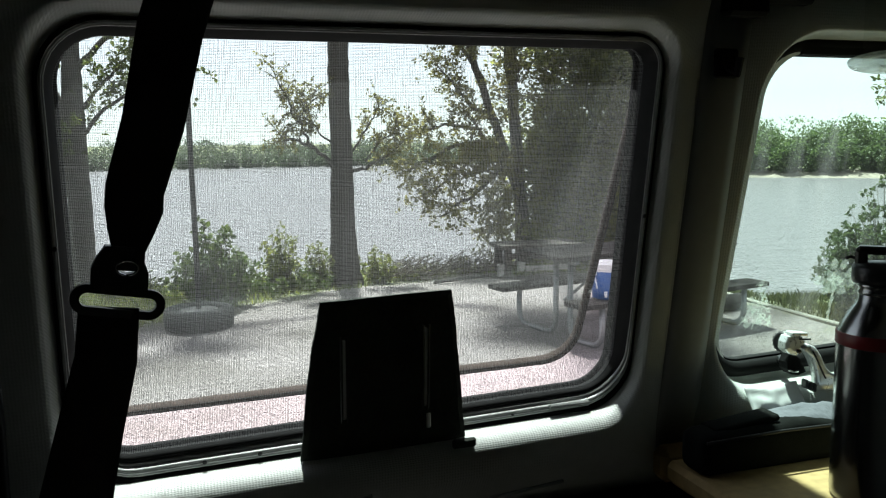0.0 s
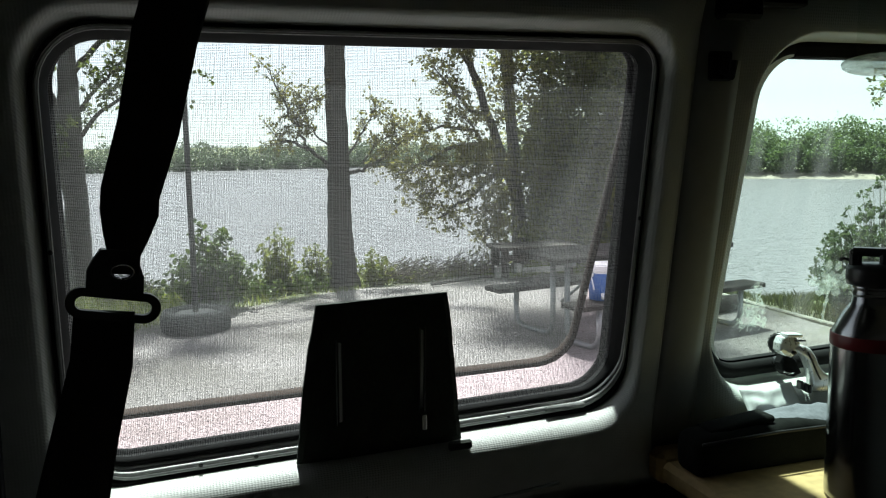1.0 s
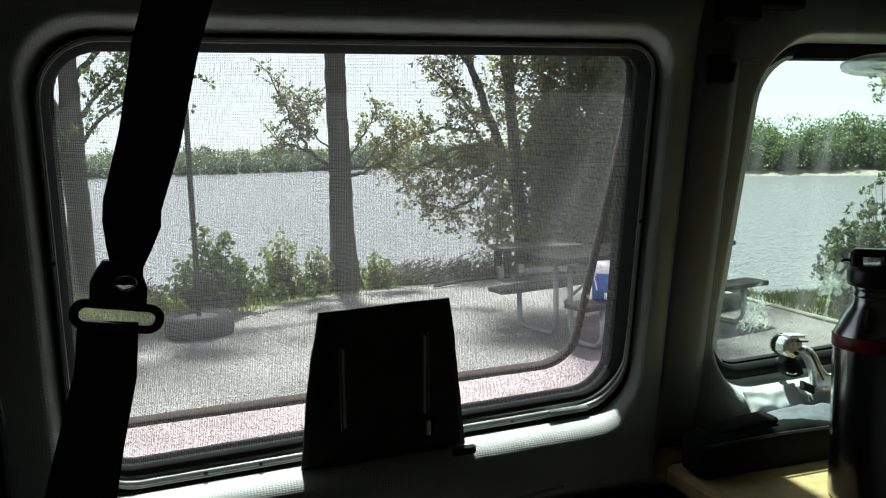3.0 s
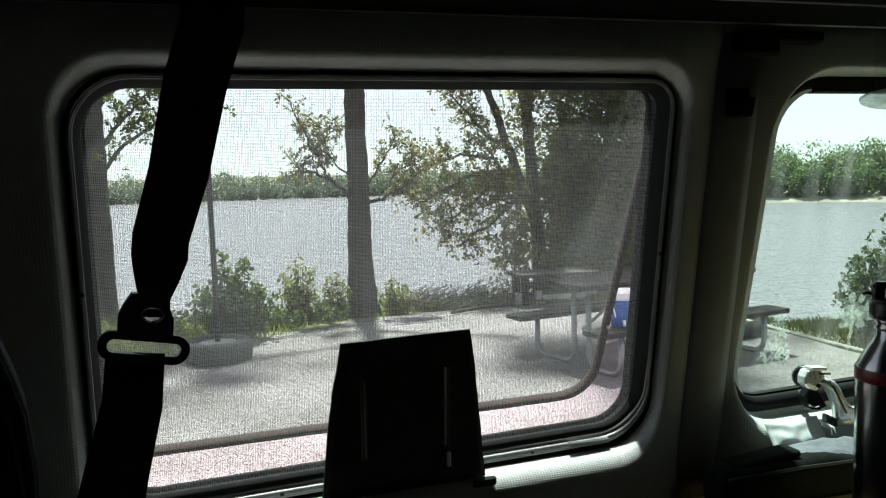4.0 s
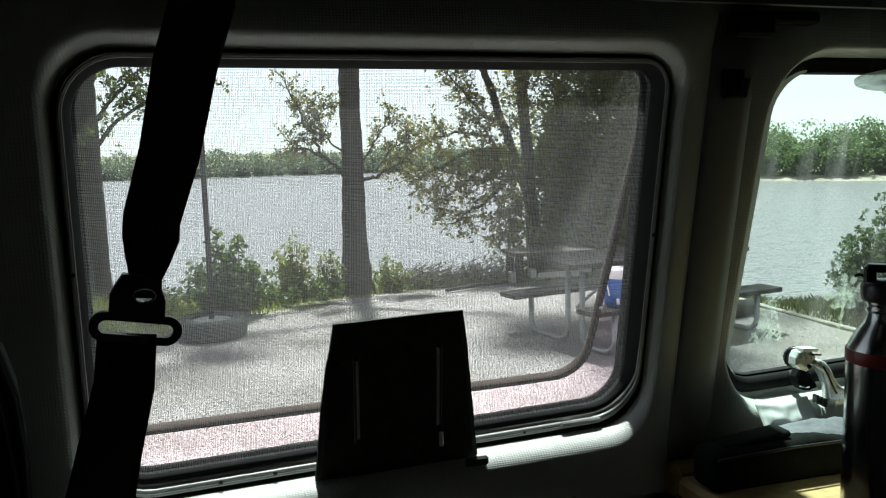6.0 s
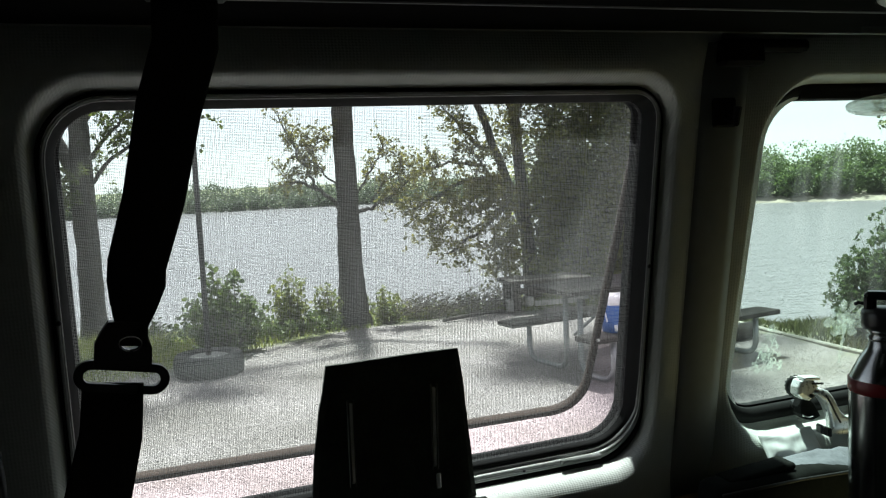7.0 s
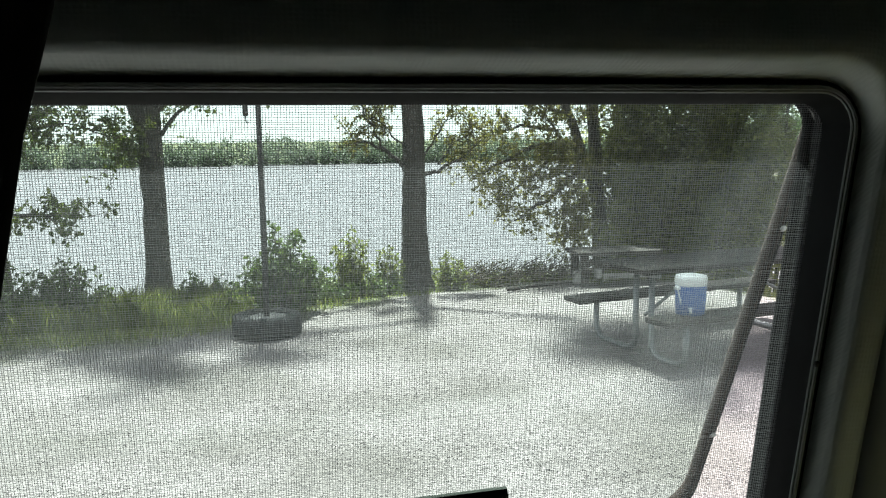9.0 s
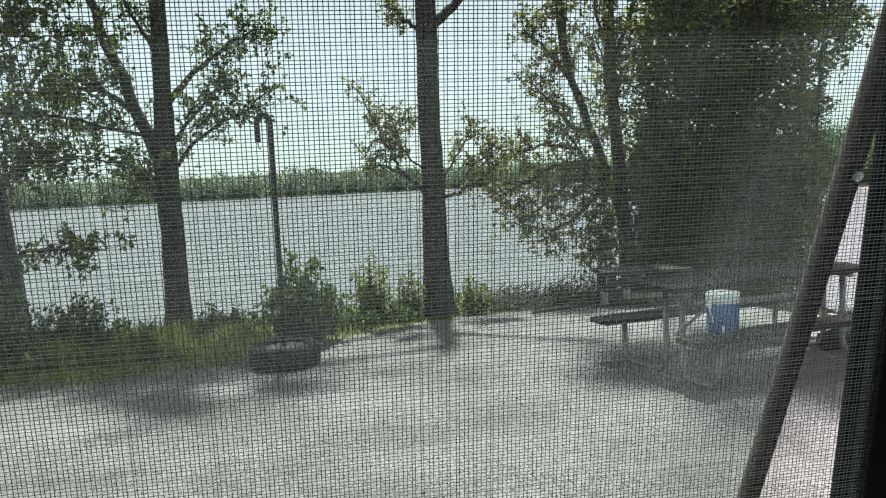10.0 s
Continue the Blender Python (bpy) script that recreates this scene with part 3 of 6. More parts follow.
lip = [ring(*grown(W1, 0.002, 0.002, 0.007), 0.045, -0.016, -0.016, tr=tight(0.002)),
         ring(*grown(W1, -0.002, -0.002, 0.004), 0.043, -0.017, -0.017, tr=tight(-0.002)),
         ring(*grown(W1, -0.003, -0.003, 0.003), 0.042, -0.021, -0.021, tr=tight(-0.003)),
         ring(*grown(W1, 0.002, 0.002, 0.006), 0.045, -0.023, -0.023, tr=tight(0.002))]
solid("drip_lip", loft(lip), M_RUBBER, win1, "black drip lip", True)
for sx, sz in ((0.157, None), (0.432, None), (0.103, None), (0.30, None), (0.567, 1.727), (-0.014, 1.72)):
    if sz is None:
        sz = W1[2] + (W1[3] - W1[2]) * sx / 0.561 - 0.0145
    sc = lathe([(0.0023, 0), (0.0023, 0.0008), (0.0014, 0.0014), (0.0004, 0.0015)], 10)
    ob = solid("screw", sc, M_BLACK, win1, "small dark screw", True)
    ob.matrix_world = pose(sx, wall_y(sz, 0.0145 if sz < 1.55 else 0.0205), sz, 90 + math.degrees(math.atan(LEAN)))
# latch notch at the lower corner of the frame
solid("corner_clip", box((0.05, 0.005, 0.006), (0.50, wall_y(1.512, 0.0165), 1.5125), 0.0015), M_ALU, win1, "grey corner clip")

# insect screen: woven strands
PITCH_X, PITCH_Z, WIRE = 0.00164, 0.00134, 0.000142


def strand(a, b, w, nrm):
    d = (b - a).normalized()
    s = d.cross(nrm).normalized()
    q = [s * w, nrm * w * 0.8, -s * w, -nrm * w * 0.8]
    return [a + v for v in q] + [b + v for v in q], [(k, (k + 1) % 4, (k + 1) % 4 + 4, k + 4) for k in range(4)]


nrm = Vector((0, -1, -LEAN)).normalized()
up = Vector((0, -LEAN, 1)).normalized()
org = Vector((0, wall_y(TOP, -0.003), TOP))
screen = []
H = 0.402
rng_s = random.Random(5)
for i in range(int(0.575 / PITCH_X)):
    a = org + Vector((i * PITCH_X - 0.010 + rng_s.gauss(0, 0.00017), 0, 0)) + nrm * (0.00013 if i % 2 else -0.00013)
    screen.append(strand(a, a - up * H, WIRE * rng_s.uniform(0.92, 1.08), nrm))
for i in range(int(H / PITCH_Z)):
    a = org - up * (i * PITCH_Z + rng_s.gauss(0, 0.00013))
    screen.append(strand(a - Vector((0.011, 0, 0)), a + Vector((0.564, 0, 0)), WIRE, nrm))
tagged(solid("insect_screen", join(screen), M_SCREEN, win1, "fine grey insect screen"), kind="stuff")

# awning pane, hinged along its top and pushed out at the bottom
PANE_TILT = 24.5


def pane_pt(x, s, o=0.0):
    """x along the wall, s down the pane from the hinge, o outward."""
    a = radians(PANE_TILT)
    return Vector((x, 0.060 + s * math.sin(a) + o * math.cos(a), 1.905 - s * math.cos(a) + o * math.sin(a)))


def pane_ring(e, o, r=0.05, n=8):
    x0, x1, s0, s1 = -0.047 + e, 0.597 - e, -0.066 + e, 0.439 - e
    pts = []
    for cx, cs, a0 in ((x1 - r, s0 + r, 0), (x0 + r, s0 + r, 90), (x0 + r, s1 + 0.011 - r, 180), (x1 - r, s1 - 0.006 - r, 270)):
        for k in range(n + 1):
            a = radians(a0 + 90 * k / n)
            pts.append(pane_pt(cx + r * math.cos(a), cs - r * math.sin(a), o))
    return pts


g = pane_ring(0.004, 0.0, 0.048)
solid("pane", slab(g, 0.004, pane_pt(0, 0, 1) - pane_pt(0, 0, 0)), M_GLASS, win1, "tinted dusty glass pane")
solid("hinge_rail", box((0.60, 0.016, 0.012), (0.28, 0.023, 1.9375), 0.004), M_RUBBER, win1, "black hinge rail")
er = [pane_ring(0.0, -0.004), pane_ring(0.0025, -0.0065, 0.048), pane_ring(0.0048, -0.005, 0.046), pane_ring(0.0055, -0.0005, 0.0455), pane_ring(0.0055, 0.005, 0.0455), pane_ring(0.003, 0.010, 0.047), pane_ring(0.0, 0.006)]
pane_rim = solid("pane_edge", loft(er, True), M_BROWN, win1, "weathered brown rubber edging", True)
for e, o in ((0.0052, -0.0048), (0.0022, -0.0068)):
    loop = pane_ring(e, o, 0.048)
    solid("edge_bead", tube(loop + loop[:2], 0.0010, 6, False), M_RUBBER, pane_rim, "black bead", True)
for s in (0.10, 0.315):
    sc = solid("pane_screw", lathe([(0.0026, 0), (0.0026, 0.001), (0.0014, 0.0018), (0.0004, 0.002)], 10), M_ALU, win1, "small pale screw", True)
    sc.matrix_world = Matrix.Translation(pane_pt(0.593, s, -0.008)) @ pose(0, 0, 0, 90 + PANE_TILT)
# ---- window 2: vent pane with a latch ----
win2 = tagged(new("window_2"), "smeared side vent window with a black rubber seal", "window", kind="structure")
f2 = [ring(*grown(W2, 0.0), 0.05, -0.018, skew=SKEW), ring(*grown(W2, -0.004), 0.047, -0.014, skew=SKEW), ring(*grown(W2, -0.003), 0.048, -0.006, skew=SKEW), ring(*grown(W2, 0.006), 0.055, 0.0, skew=SKEW), ring(*grown(W2, 0.013), 0.06, -0.002, skew=SKEW), ring(*grown(W2, 0.016), 0.06, -0.012, skew=SKEW)]
solid("rubber_seal", loft(f2), M_RUBBER, win2, "black rubber seal", True)
f3 = [ring(*grown(W2, -0.006), 0.045, -0.016, skew=SKEW), ring(*grown(W2, -0.007), 0.044, -0.024, skew=SKEW), ring(*grown(W2, 0.006), 0.052, -0.027, skew=SKEW), ring(*grown(W2, 0.014), 0.056, -0.022, skew=SKEW)]
solid("window_frame", loft(f3), M_RUBBER, win2, "black outer frame", True)
g2 = ring(*grown(W2, -0.002), 0.048, -0.019, skew=SKEW)
solid("pane", slab(g2, 0.004, (0, 1, 0)), M_GLASS2, win2, "smeared clear glass pane")
shade = [Vector((x, wall_y(z, o), z)) for x, z, o in ((0.76, 1.925, 0.0), (1.33, 1.925, 0.0), (1.33, 1.901, -0.004), (0.76, 1.901, -0.004))]
solid("shade_band", slab(shade, 0.004), M_RUBBER, win2, "black header band")


def on_glass(pts, k=0):
    return slab([Vector((px, wall_y(pz, -0.0180 + 0.00005 * k), pz)) for px, pz in pts], 0.00003)


def leaf_film(cx, cz, foot, seed):
    """A film of broad leaves fanned out over a patchy stalk."""
    rnd = random.Random(seed)
    geos = []
    for k, (deg, r) in enumerate([(a, 0.014) for a in (-22, 12, 48, 84, 120, 158, 196)] + [(a, 0.027) for a in (5, 36, 66, 98, 130, 162)] + [(a, 0.005) for a in (60, 200)]):
        a = radians(deg + rnd.uniform(-5, 5))
        x, z = cx + r * math.cos(a), cz + r * 1.1 * math.sin(a)
        L, w, t = 0.0088 * rnd.uniform(0.85, 1.1), 0.0062 * rnd.uniform(0.85, 1.15), a + rnd.uniform(-0.35, 0.35)
        out = [(L, 0), (0.62 * L, 0.62 * w), (0.1 * L, w), (-0.55 * L, 0.85 * w), (-0.95 * L, 0.3 * w), (-0.95 * L, -0.3 * w), (-0.55 * L, -0.85 * w), (0.1 * L, -w), (0.62 * L, -0.62 * w)]
        geos.append(on_glass([(x + p * math.cos(t) - q * math.sin(t), z + p * math.sin(t) + q * math.cos(t)) for p, q in out], k))
    for k in range(9):
        u = k / 8
        x, z = cx + (foot[0] - cx) * u + rnd.uniform(-0.0008, 0.0008), cz + (foot[1] - cz) * u
        w, h = 0.0030 * rnd.uniform(0.7, 1.2), 0.0034
        geos.append(on_glass([(x - w, z - h), (x + w * 0.8, z - h * 0.7), (x + w, z + h), (x - w * 0.7, z + h * 0.6)], 20 + k))
    ob = solid("smear", join(geos), M_DECAL, win2, "pale leaf-shaped smear on the glass")
    ob.visible_shadow = False


def scribble_film(apex, left, right, seed, count):
    """A tangle of short fine strokes that spreads from a point."""
    rnd = random.Random(seed)
    geos = []
    for k in range(count):
        u, v = math.sqrt(rnd.uniform(0.01, 1)), rnd.random()
        x = apex[0] + u * (left[0] + (right[0] - left[0]) * v - apex[0])
        z = apex[1] + u * (left[1] + (right[1] - left[1]) * v - apex[1])
        a, L, w, bend = rnd.uniform(0, 3.14), rnd.uniform(0.002, 0.0062), rnd.uniform(0.0004, 0.0009), rnd.uniform(-0.0018, 0.0018)
        out = [(-L, -w), (0, bend - w), (L, -w), (L, w), (0, bend + w), (-L, w)]
        geos.append(on_glass([(x + p * math.cos(a) - q * math.sin(a), z + p * math.sin(a) + q * math.cos(a)) for p, q in out], k * 0.4))
    ob = solid("smear", join(geos), M_DECAL, win2, "pale tangled smear on the glass")
    ob.visible_shadow = False


leaf_film(0.877, 1.622, (0.8736, 1.577), 3)
scribble_film((0.7667, 1.642), (0.738, 1.577), (0.789, 1.577), 5, 150)

latch = thing("window_latch", "chrome and black vent window latch on the sill", "latch", (0.806, wall_y(1.53, 0.018), 1.53))
WHEEL = [(0.002, -0.005), (0.0110, -0.005), (0.0128, -0.0035), (0.0128, 0.0035), (0.0110, 0.005), (0.0085, 0.0054), (0.0075, 0.0044), (0.002, 0.0044)]
kn = solid("knob", lathe(WHEEL, 26), M_BLACK, latch, "black ribbed wheel knob", True)
kn.matrix_basis = Matrix.Translation((-0.0240, -0.006, 0.0335)) @ Vector((-0.80, -0.52, 0.20)).to_track_quat("Z", "Y").to_matrix().to_4x4()
for k in range(18):
    a = 2 * math.pi * k / 18
    rib = solid("knob_rib", box((0.0012, 0.0014, 0.0066), (0, 0, 0)), M_BLACK, kn)
    rib.matrix_basis = Matrix.Rotation(a, 4, "Z") @ Matrix.Translation((0.0130, 0, 0))


def plate(pts, y):
    return [(x, y, z) for x, z in pts]


solid("head", soft_slab(plate([(-0.031, 0.0440), (-0.021, 0.0456), (-0.012, 0.0434), (-0.0056, 0.0353), (-0.009, 0.0265), (-0.0183, 0.0190), (-0.029, 0.0225), (-0.0350, 0.0285), (-0.0345, 0.037)], -0.020), 0.0025, 0.012), M_SATIN, latch, "bright chrome head")
part("cap", boxbm((0.022, 0.014, 0.004), (-0.017, -0.018, 0.0462), 0.0012, 2, Matrix.Rotation(0.10, 4, "Y")), M_SATIN, latch, "bright metal cap")
solid("slot", box((0.017, 0.002, 0.0022), (-0.013, -0.0238, 0.0385), 0.0006), M_BLACK, latch, "dark slot").rotation_euler = (0, 0.10, 0)
solid("clevis_pin", lathe([(0.0026, -0.002), (0.0026, 0.002), (0.0008, 0.0024)], 12, (0, 0, 0)), M_BLACK, latch, "dark pin").matrix_basis = pose(-0.0175, -0.0235, 0.0255, 90)
ARM = [(-0.0143, 0.0299), (-0.0045, 0.0335), (0.0052, 0.0293), (0.0125, 0.0200), (0.0182, 0.0091), (0.0230, 0.0020), (0.0290, -0.0035), (0.0360, -0.0090), (0.0440, -0.0138), (0.0600, -0.0170), (0.0600, -0.0290), (0.0398, -0.0275), (0.0250, -0.0270), (0.0122, -0.0246), (0.0092, -0.0160), (0.0084, -0.0077), (0.0060, 0.0010), (0.0015, 0.0108), (-0.0040, 0.0200), (-0.0100, 0.0260)]
solid("lever", soft_slab(plate(ARM, -0.0235), 0.004, 0.007), M_SATIN, latch, "bright curved lever", True)
solid("lever_groove", tube([(-0.001, -0.0282, 0.026), (0.006, -0.0286, 0.014), (0.013, -0.0286, 0.001), (0.020, -0.0284, -0.010)], 0.0011, 6), M_BLACK, latch, "dark groove", True)
solid("pivot_block", soft_slab(plate([(-0.0240, 0.0094), (-0.0190, 0.0200), (-0.0120, 0.0190), (-0.0040, 0.0120), (0.0050, -0.0046), (-0.0060, -0.0080), (-0.0170, -0.0060), (-0.0232, 0.0015)], -0.012), 0.0015, 0.014), M_RUBBER, latch, "black pivot block")
# glint on the pivot's lower edge, modelled as a thin chrome bar
solid("pivot_glint", tube([(-0.023, -0.0145, 0.0005), (-0.016, -0.0150, -0.0025), (-0.009, -0.0148, -0.0020)], 0.0011, 6), M_CHROME, latch, "bright bar standing in for a glint", True)
for k in range(3):
    solid("base_clip", box((0.0042, 0.010, 0.0105), (-0.0075 + 0.0062 * k, -0.025, -0.0145 - 0.0030 * k), 0.0014), M_BLACK, latch, "black base clip")
solid("link", tube([(-0.020, -0.004, 0.006), (-0.010, 0.010, 0.003), (-0.004, 0.024, 0.004)], 0.005, 8), M_BLACK, latch, "black link arm")

# ---- seat belt ----
belt = thing("seat_belt", "black seat belt hanging with its slotted tongue", "seat belt", (0.10, -0.115, 1.965))


def webbing(name, spine, thick=0.0013):
    """A strap along (x, y, z, half width, twist)."""
    vs, fs = [], []
    rows = []
    for x, y, z, hw, tw in spine:
        rows.append((Vector((x, y, z)), hw, tw))
    for i, (p, hw, tw) in enumerate(rows):
        d = (rows[min(i + 1, len(rows) - 1)][0] - rows[max(i - 1, 0)][0]).normalized()
        s = Vector((0, 1, 0)).cross(d).normalized()
        if s.x < 0:
            s = -s
        s = Matrix.Rotation(tw, 3, d) @ s
        nn = d.cross(s)
        for sx in (-1, -0.9, 0.9, 1):
            vs.append(p + s * hw * sx + nn * thick * (0.5 if abs(sx) == 1 else 1))
        for sx in (1, 0.9, -0.9, -1):
            vs.append(p + s * hw * sx - nn * thick * (0.5 if abs(sx) == 1 else 1))
    for i in range(len(rows) - 1):
        for k in range(8):
            fs.append((i * 8 + k, i * 8 + (k + 1) % 8, i * 8 + (k + 1) % 8 + 8, i * 8 + k + 8))
    fs += [tuple(range(7, -1, -1)), tuple(range(len(vs) - 8, len(vs)))]
    ob = solid(name, (vs, fs), M_WEB, None, "black woven webbing", True)
    ob.parent = belt
    ob.matrix_parent_inverse = belt.matrix_world.inverted()
    return ob


webbing("upper_webbing", [(0.106, -0.124, 1.990, 0.0235, 0), (0.104, -0.121, 1.937, 0.0235, 0), (0.089, -0.113, 1.891, 0.0235, 0.05), (0.074, -0.103, 1.825, 0.0225, 0), (0.058, -0.093, 1.775, 0.0215, -0.05),
                          (0.0565, -0.091, 1.760, 0.0215, 0), (0.053, -0.088, 1.742, 0.017, 0.05), (0.0505, -0.086, 1.727, 0.0122, 0.0), (0.049, -0.085, 1.712, 0.0122, 0)])
webbing("lower_webbing", [(0.0335, -0.0785, 1.683, 0.0225, 0), (0.0285, -0.074, 1.64, 0.0235, 0.04), (0.0125, -0.062, 1.58, 0.0255, 0), (-0.003, -0.050, 1.517, 0.0285, -0.04), (-0.02, -0.04, 1.44, 0.029, 0), (-0.06, -0.03, 1.30, 0.029, 0)])


def to_belt(ob):
    ob.parent = belt
    ob.matrix_parent_inverse = belt.matrix_world.inverted()
    return ob


def tongue_plate():
    """The slotted plate: a neck with a rivet over a wide oval loop."""
    bm = bmesh.new()
    n = 14
    def oval(hw, hh):
        pts = []
        for cx, a0 in ((hw - hh, -90), (-(hw - hh), 90)):
            for k in range(n + 1):
                a = radians(a0 + 180 * k / n)
                pts.append((cx + hh * math.cos(a), hh * math.sin(a)))
        return pts
    o, i = oval(0.0355, 0.0125), oval(0.0285, 0.0056)
    th = 0.002
    vs, fs = [], []
    for y in (-th, th):
        for pts in (o, i):
            vs += [(x, y, z) for x, z in pts]
    m = len(o)
    for k in range(m):
        k2 = (k + 1) % m
        fs += [(k, k2, m + k2, m + k), (2 * m + k, 3 * m + k, 3 * m + k2, 2 * m + k2), (k, 2 * m + k, 2 * m + k2, k2), (m + k, m + k2, 3 * m + k2, 3 * m + k)]
    bm.free()
    return vs, fs


lp = to_belt(solid("loop", tongue_plate(), M_BLACK, None, "black coated steel loop", False))
lp.matrix_world = pose(0.0405, -0.080, 1.687, 8, 11, 8)
neck_out = [Vector(q) for q in ((-0.021, 0, 0.006), (0.0, 0, 0.006), (0.0215, 0, 0.006), (0.0205, 0, 0.022), (0.016, 0, 0.033), (0.011, 0, 0.042), (0.0, 0, 0.0425), (-0.013, 0, 0.042), (-0.018, 0, 0.033), (-0.0215, 0, 0.024))]
hole = [Vector((0.004 + 0.0075 * math.sin(a), 0, 0.0255 - 0.005 * math.cos(a))) for a in (2 * math.pi * (k - 1) / 10 for k in range(10))]
dy = Vector((0, 0.003, 0))
nk = to_belt(solid("tongue", loft([[q - dy for q in neck_out], [q + dy for q in neck_out], [q + dy for q in hole], [q - dy for q in hole]], True), M_BLACK, None, "black plastic tongue with a slot"))
nk.matrix_world = pose(0.0405, -0.081, 1.690, 8, 7.5, 8)
rim = [Vector((0.004 + 0.0085 * math.sin(a), -0.0035, 0.0255 - 0.006 * math.cos(a))) for a in (2 * math.pi * k / 16 for k in range(17))]
rv = to_belt(solid("eyelet", tube(rim, 0.0011, 6), M_CHROME, None, "bright metal eyelet", True))
rv.matrix_world = pose(0.0405, -0.081, 1.690, 8, 7.5, 8)
to_belt(solid("anchor", box((0.062, 0.03, 0.016), (0.106, -0.124, 1.976), 0.004), M_BLACK, None, "black anchor guide"))

# ---- curtain at the fore edge of the window ----
def curtain(x0, x1, y0, z0, z1, waves, depth, seed):
    rnd = random.Random(seed)
    n, rows = 60, 10
    vs, fs = [], []
    ph = [rnd.uniform(0, 6.28) for _ in range(3)]
    for j in range(rows + 1):
        z = z1 + (z0 - z1) * j / rows
        for i in range(n + 1):
            u = i / n
            y = y0 + depth * (math.sin(u * waves * 6.28 + ph[0] + 0.3 * math.sin(j * 0.5)) + 0.4 * math.sin(u * waves * 13 + ph[1] + j * 0.2)) + 0.012 * math.sin(j * 0.6 + ph[2])
            vs.append((x0 + (x1 - x0) * u + 0.006 * math.sin(j * 0.7 + u * 9) + 0.02 * (j / rows) ** 2 * (u - 0.2), y, z))
    for j in range(rows):
        for i in range(n):
            a = j * (n + 1) + i
            fs.append((a, a + 1, a + n + 2, a + n + 1))
    k = len(vs)
    vs += [(x, y + 0.002, z) for x, y, z in vs]
    fs += [tuple(q + k for q in f[::-1]) for f in fs]
    return vs, fs


tagged(solid("curtain", curtain(-0.62, -0.056, -0.085, 1.05, 1.962, 6.5, 0.016, 4), M_CURT, smooth=True), "dark gathered cloth curtain beside the window", "curtain")

# ---- seat before the window ----
seat = thing("van_seat", "black upholstered van seat with a rounded backrest", "seat", (-0.30, -0.25, 0.56))
BACK = [(0.284, 0.44), (0.2855, 0.75), (0.2857, 1.051), (0.2859, 1.088), (0.283, 1.123), (0.2766, 1.147), (0.2687, 1.170), (0.260, 1.192), (0.244, 1.222), (0.218, 1.245), (0.18, 1.258), (-0.20, 1.258), (-0.26, 1.22), (-0.28, 1.12), (-0.28, 0.44)]
solid("backrest", soft_slab([(x, 0.0, z) for x, z in BACK], 0.016, 0.085, 0.90), M_SEAT, seat, "black cloth backrest", True)
solid("piping", tube([(x - 0.004, -0.002, z) for x, z in BACK[1:11]], 0.0032, 8), M_SEAT, seat, "raised piping", True)
solid("seam", tube([(0.270, -0.0135, 0.80), (0.2795, -0.0125, 1.075), (0.274, -0.0125, 1.124), (0.262, -0.0130, 1.152), (0.240, -0.0150, 1.185)], 0.0022, 6), M_SEAT, seat, "stitched seam", True)
part("cushion", boxbm((0.55, 0.45, 0.16), (-0.01, -0.16, 0.37), 0.04, 3), M_SEAT, seat, "black cloth cushion")
solid("seat_base", box((0.42, 0.36, 0.30), (-0.01, -0.14, 0.15), 0.01), M_BLACK, seat, "black plastic base")

# ---- pouch standing in the window ----
pouch = thing("pouch", "black zipped fabric pouch standing against the screen", "pouch", (0.282, 0.03, 1.49))


def pouch_shell():
    out = [(-0.0865, 0.012, 0.000), (0.04, 0.013, 0.0), (0.088, 0.010, 0.006), (0.079, 0.0, 0.082), (0.0745, -0.006, 0.122), (0.066, -0.014, 0.1705), (0.0, -0.013, 0.1685), (-0.0665, -0.014, 0.1665), (-0.074, -0.008, 0.125), (-0.081, 0.0, 0.07)]
    fine = []
    for i, p in enumerate(out):
        q = out[(i + 1) % len(out)]
        for k in range(5):
            v = Vector(p).lerp(Vector(q), k / 5)
            fine.append((v.x + 0.0011 * noise.noise((v.x * 90, v.z * 70, 1.3)), v.y, v.z + 0.0008 * noise.noise((v.x * 80, v.z * 90, 5.7))))
    return fine


solid("body", soft_slab(pouch_shell(), 0.003, 0.004), M_LEATHER, pouch, "black fabric body")
for zx, z0, z1 in ((-0.0435, 0.045, 0.128), (0.0405, 0.05, 0.134)):
    teeth = [box((0.0026, 0.0016, 0.0012), (zx + (0.0004 if k % 2 else -0.0004) - 0.00003 * k, -0.0125 + 0.00022 * (60 - k) - 0.004, z0 + (z1 - z0) * k / 60)) for k in range(61)]
    zipper = solid("zip", join(teeth), M_ZIP, pouch, "metal zip")
    for dx in (-0.003, 0.003):
        solid("zip_tape", tube([(zx + dx, -0.0125 + 0.0132 - 0.0035, z0 - 0.004), (zx + dx - 0.0018, -0.0165, z1 + 0.003)], 0.0013, 5), M_BLACK, pouch, "black zip tape")
solid("pull", box((0.005, 0.002, 0.016), (0.0435, -0.004, 0.034), 0.001), M_ZIP, zipper, "metal zip pull")
solid("strap_tab", box((0.026, 0.006, 0.010), (0.083, -0.002, 0.004), 0.002), M_LEATHER, pouch, "short black strap tab")

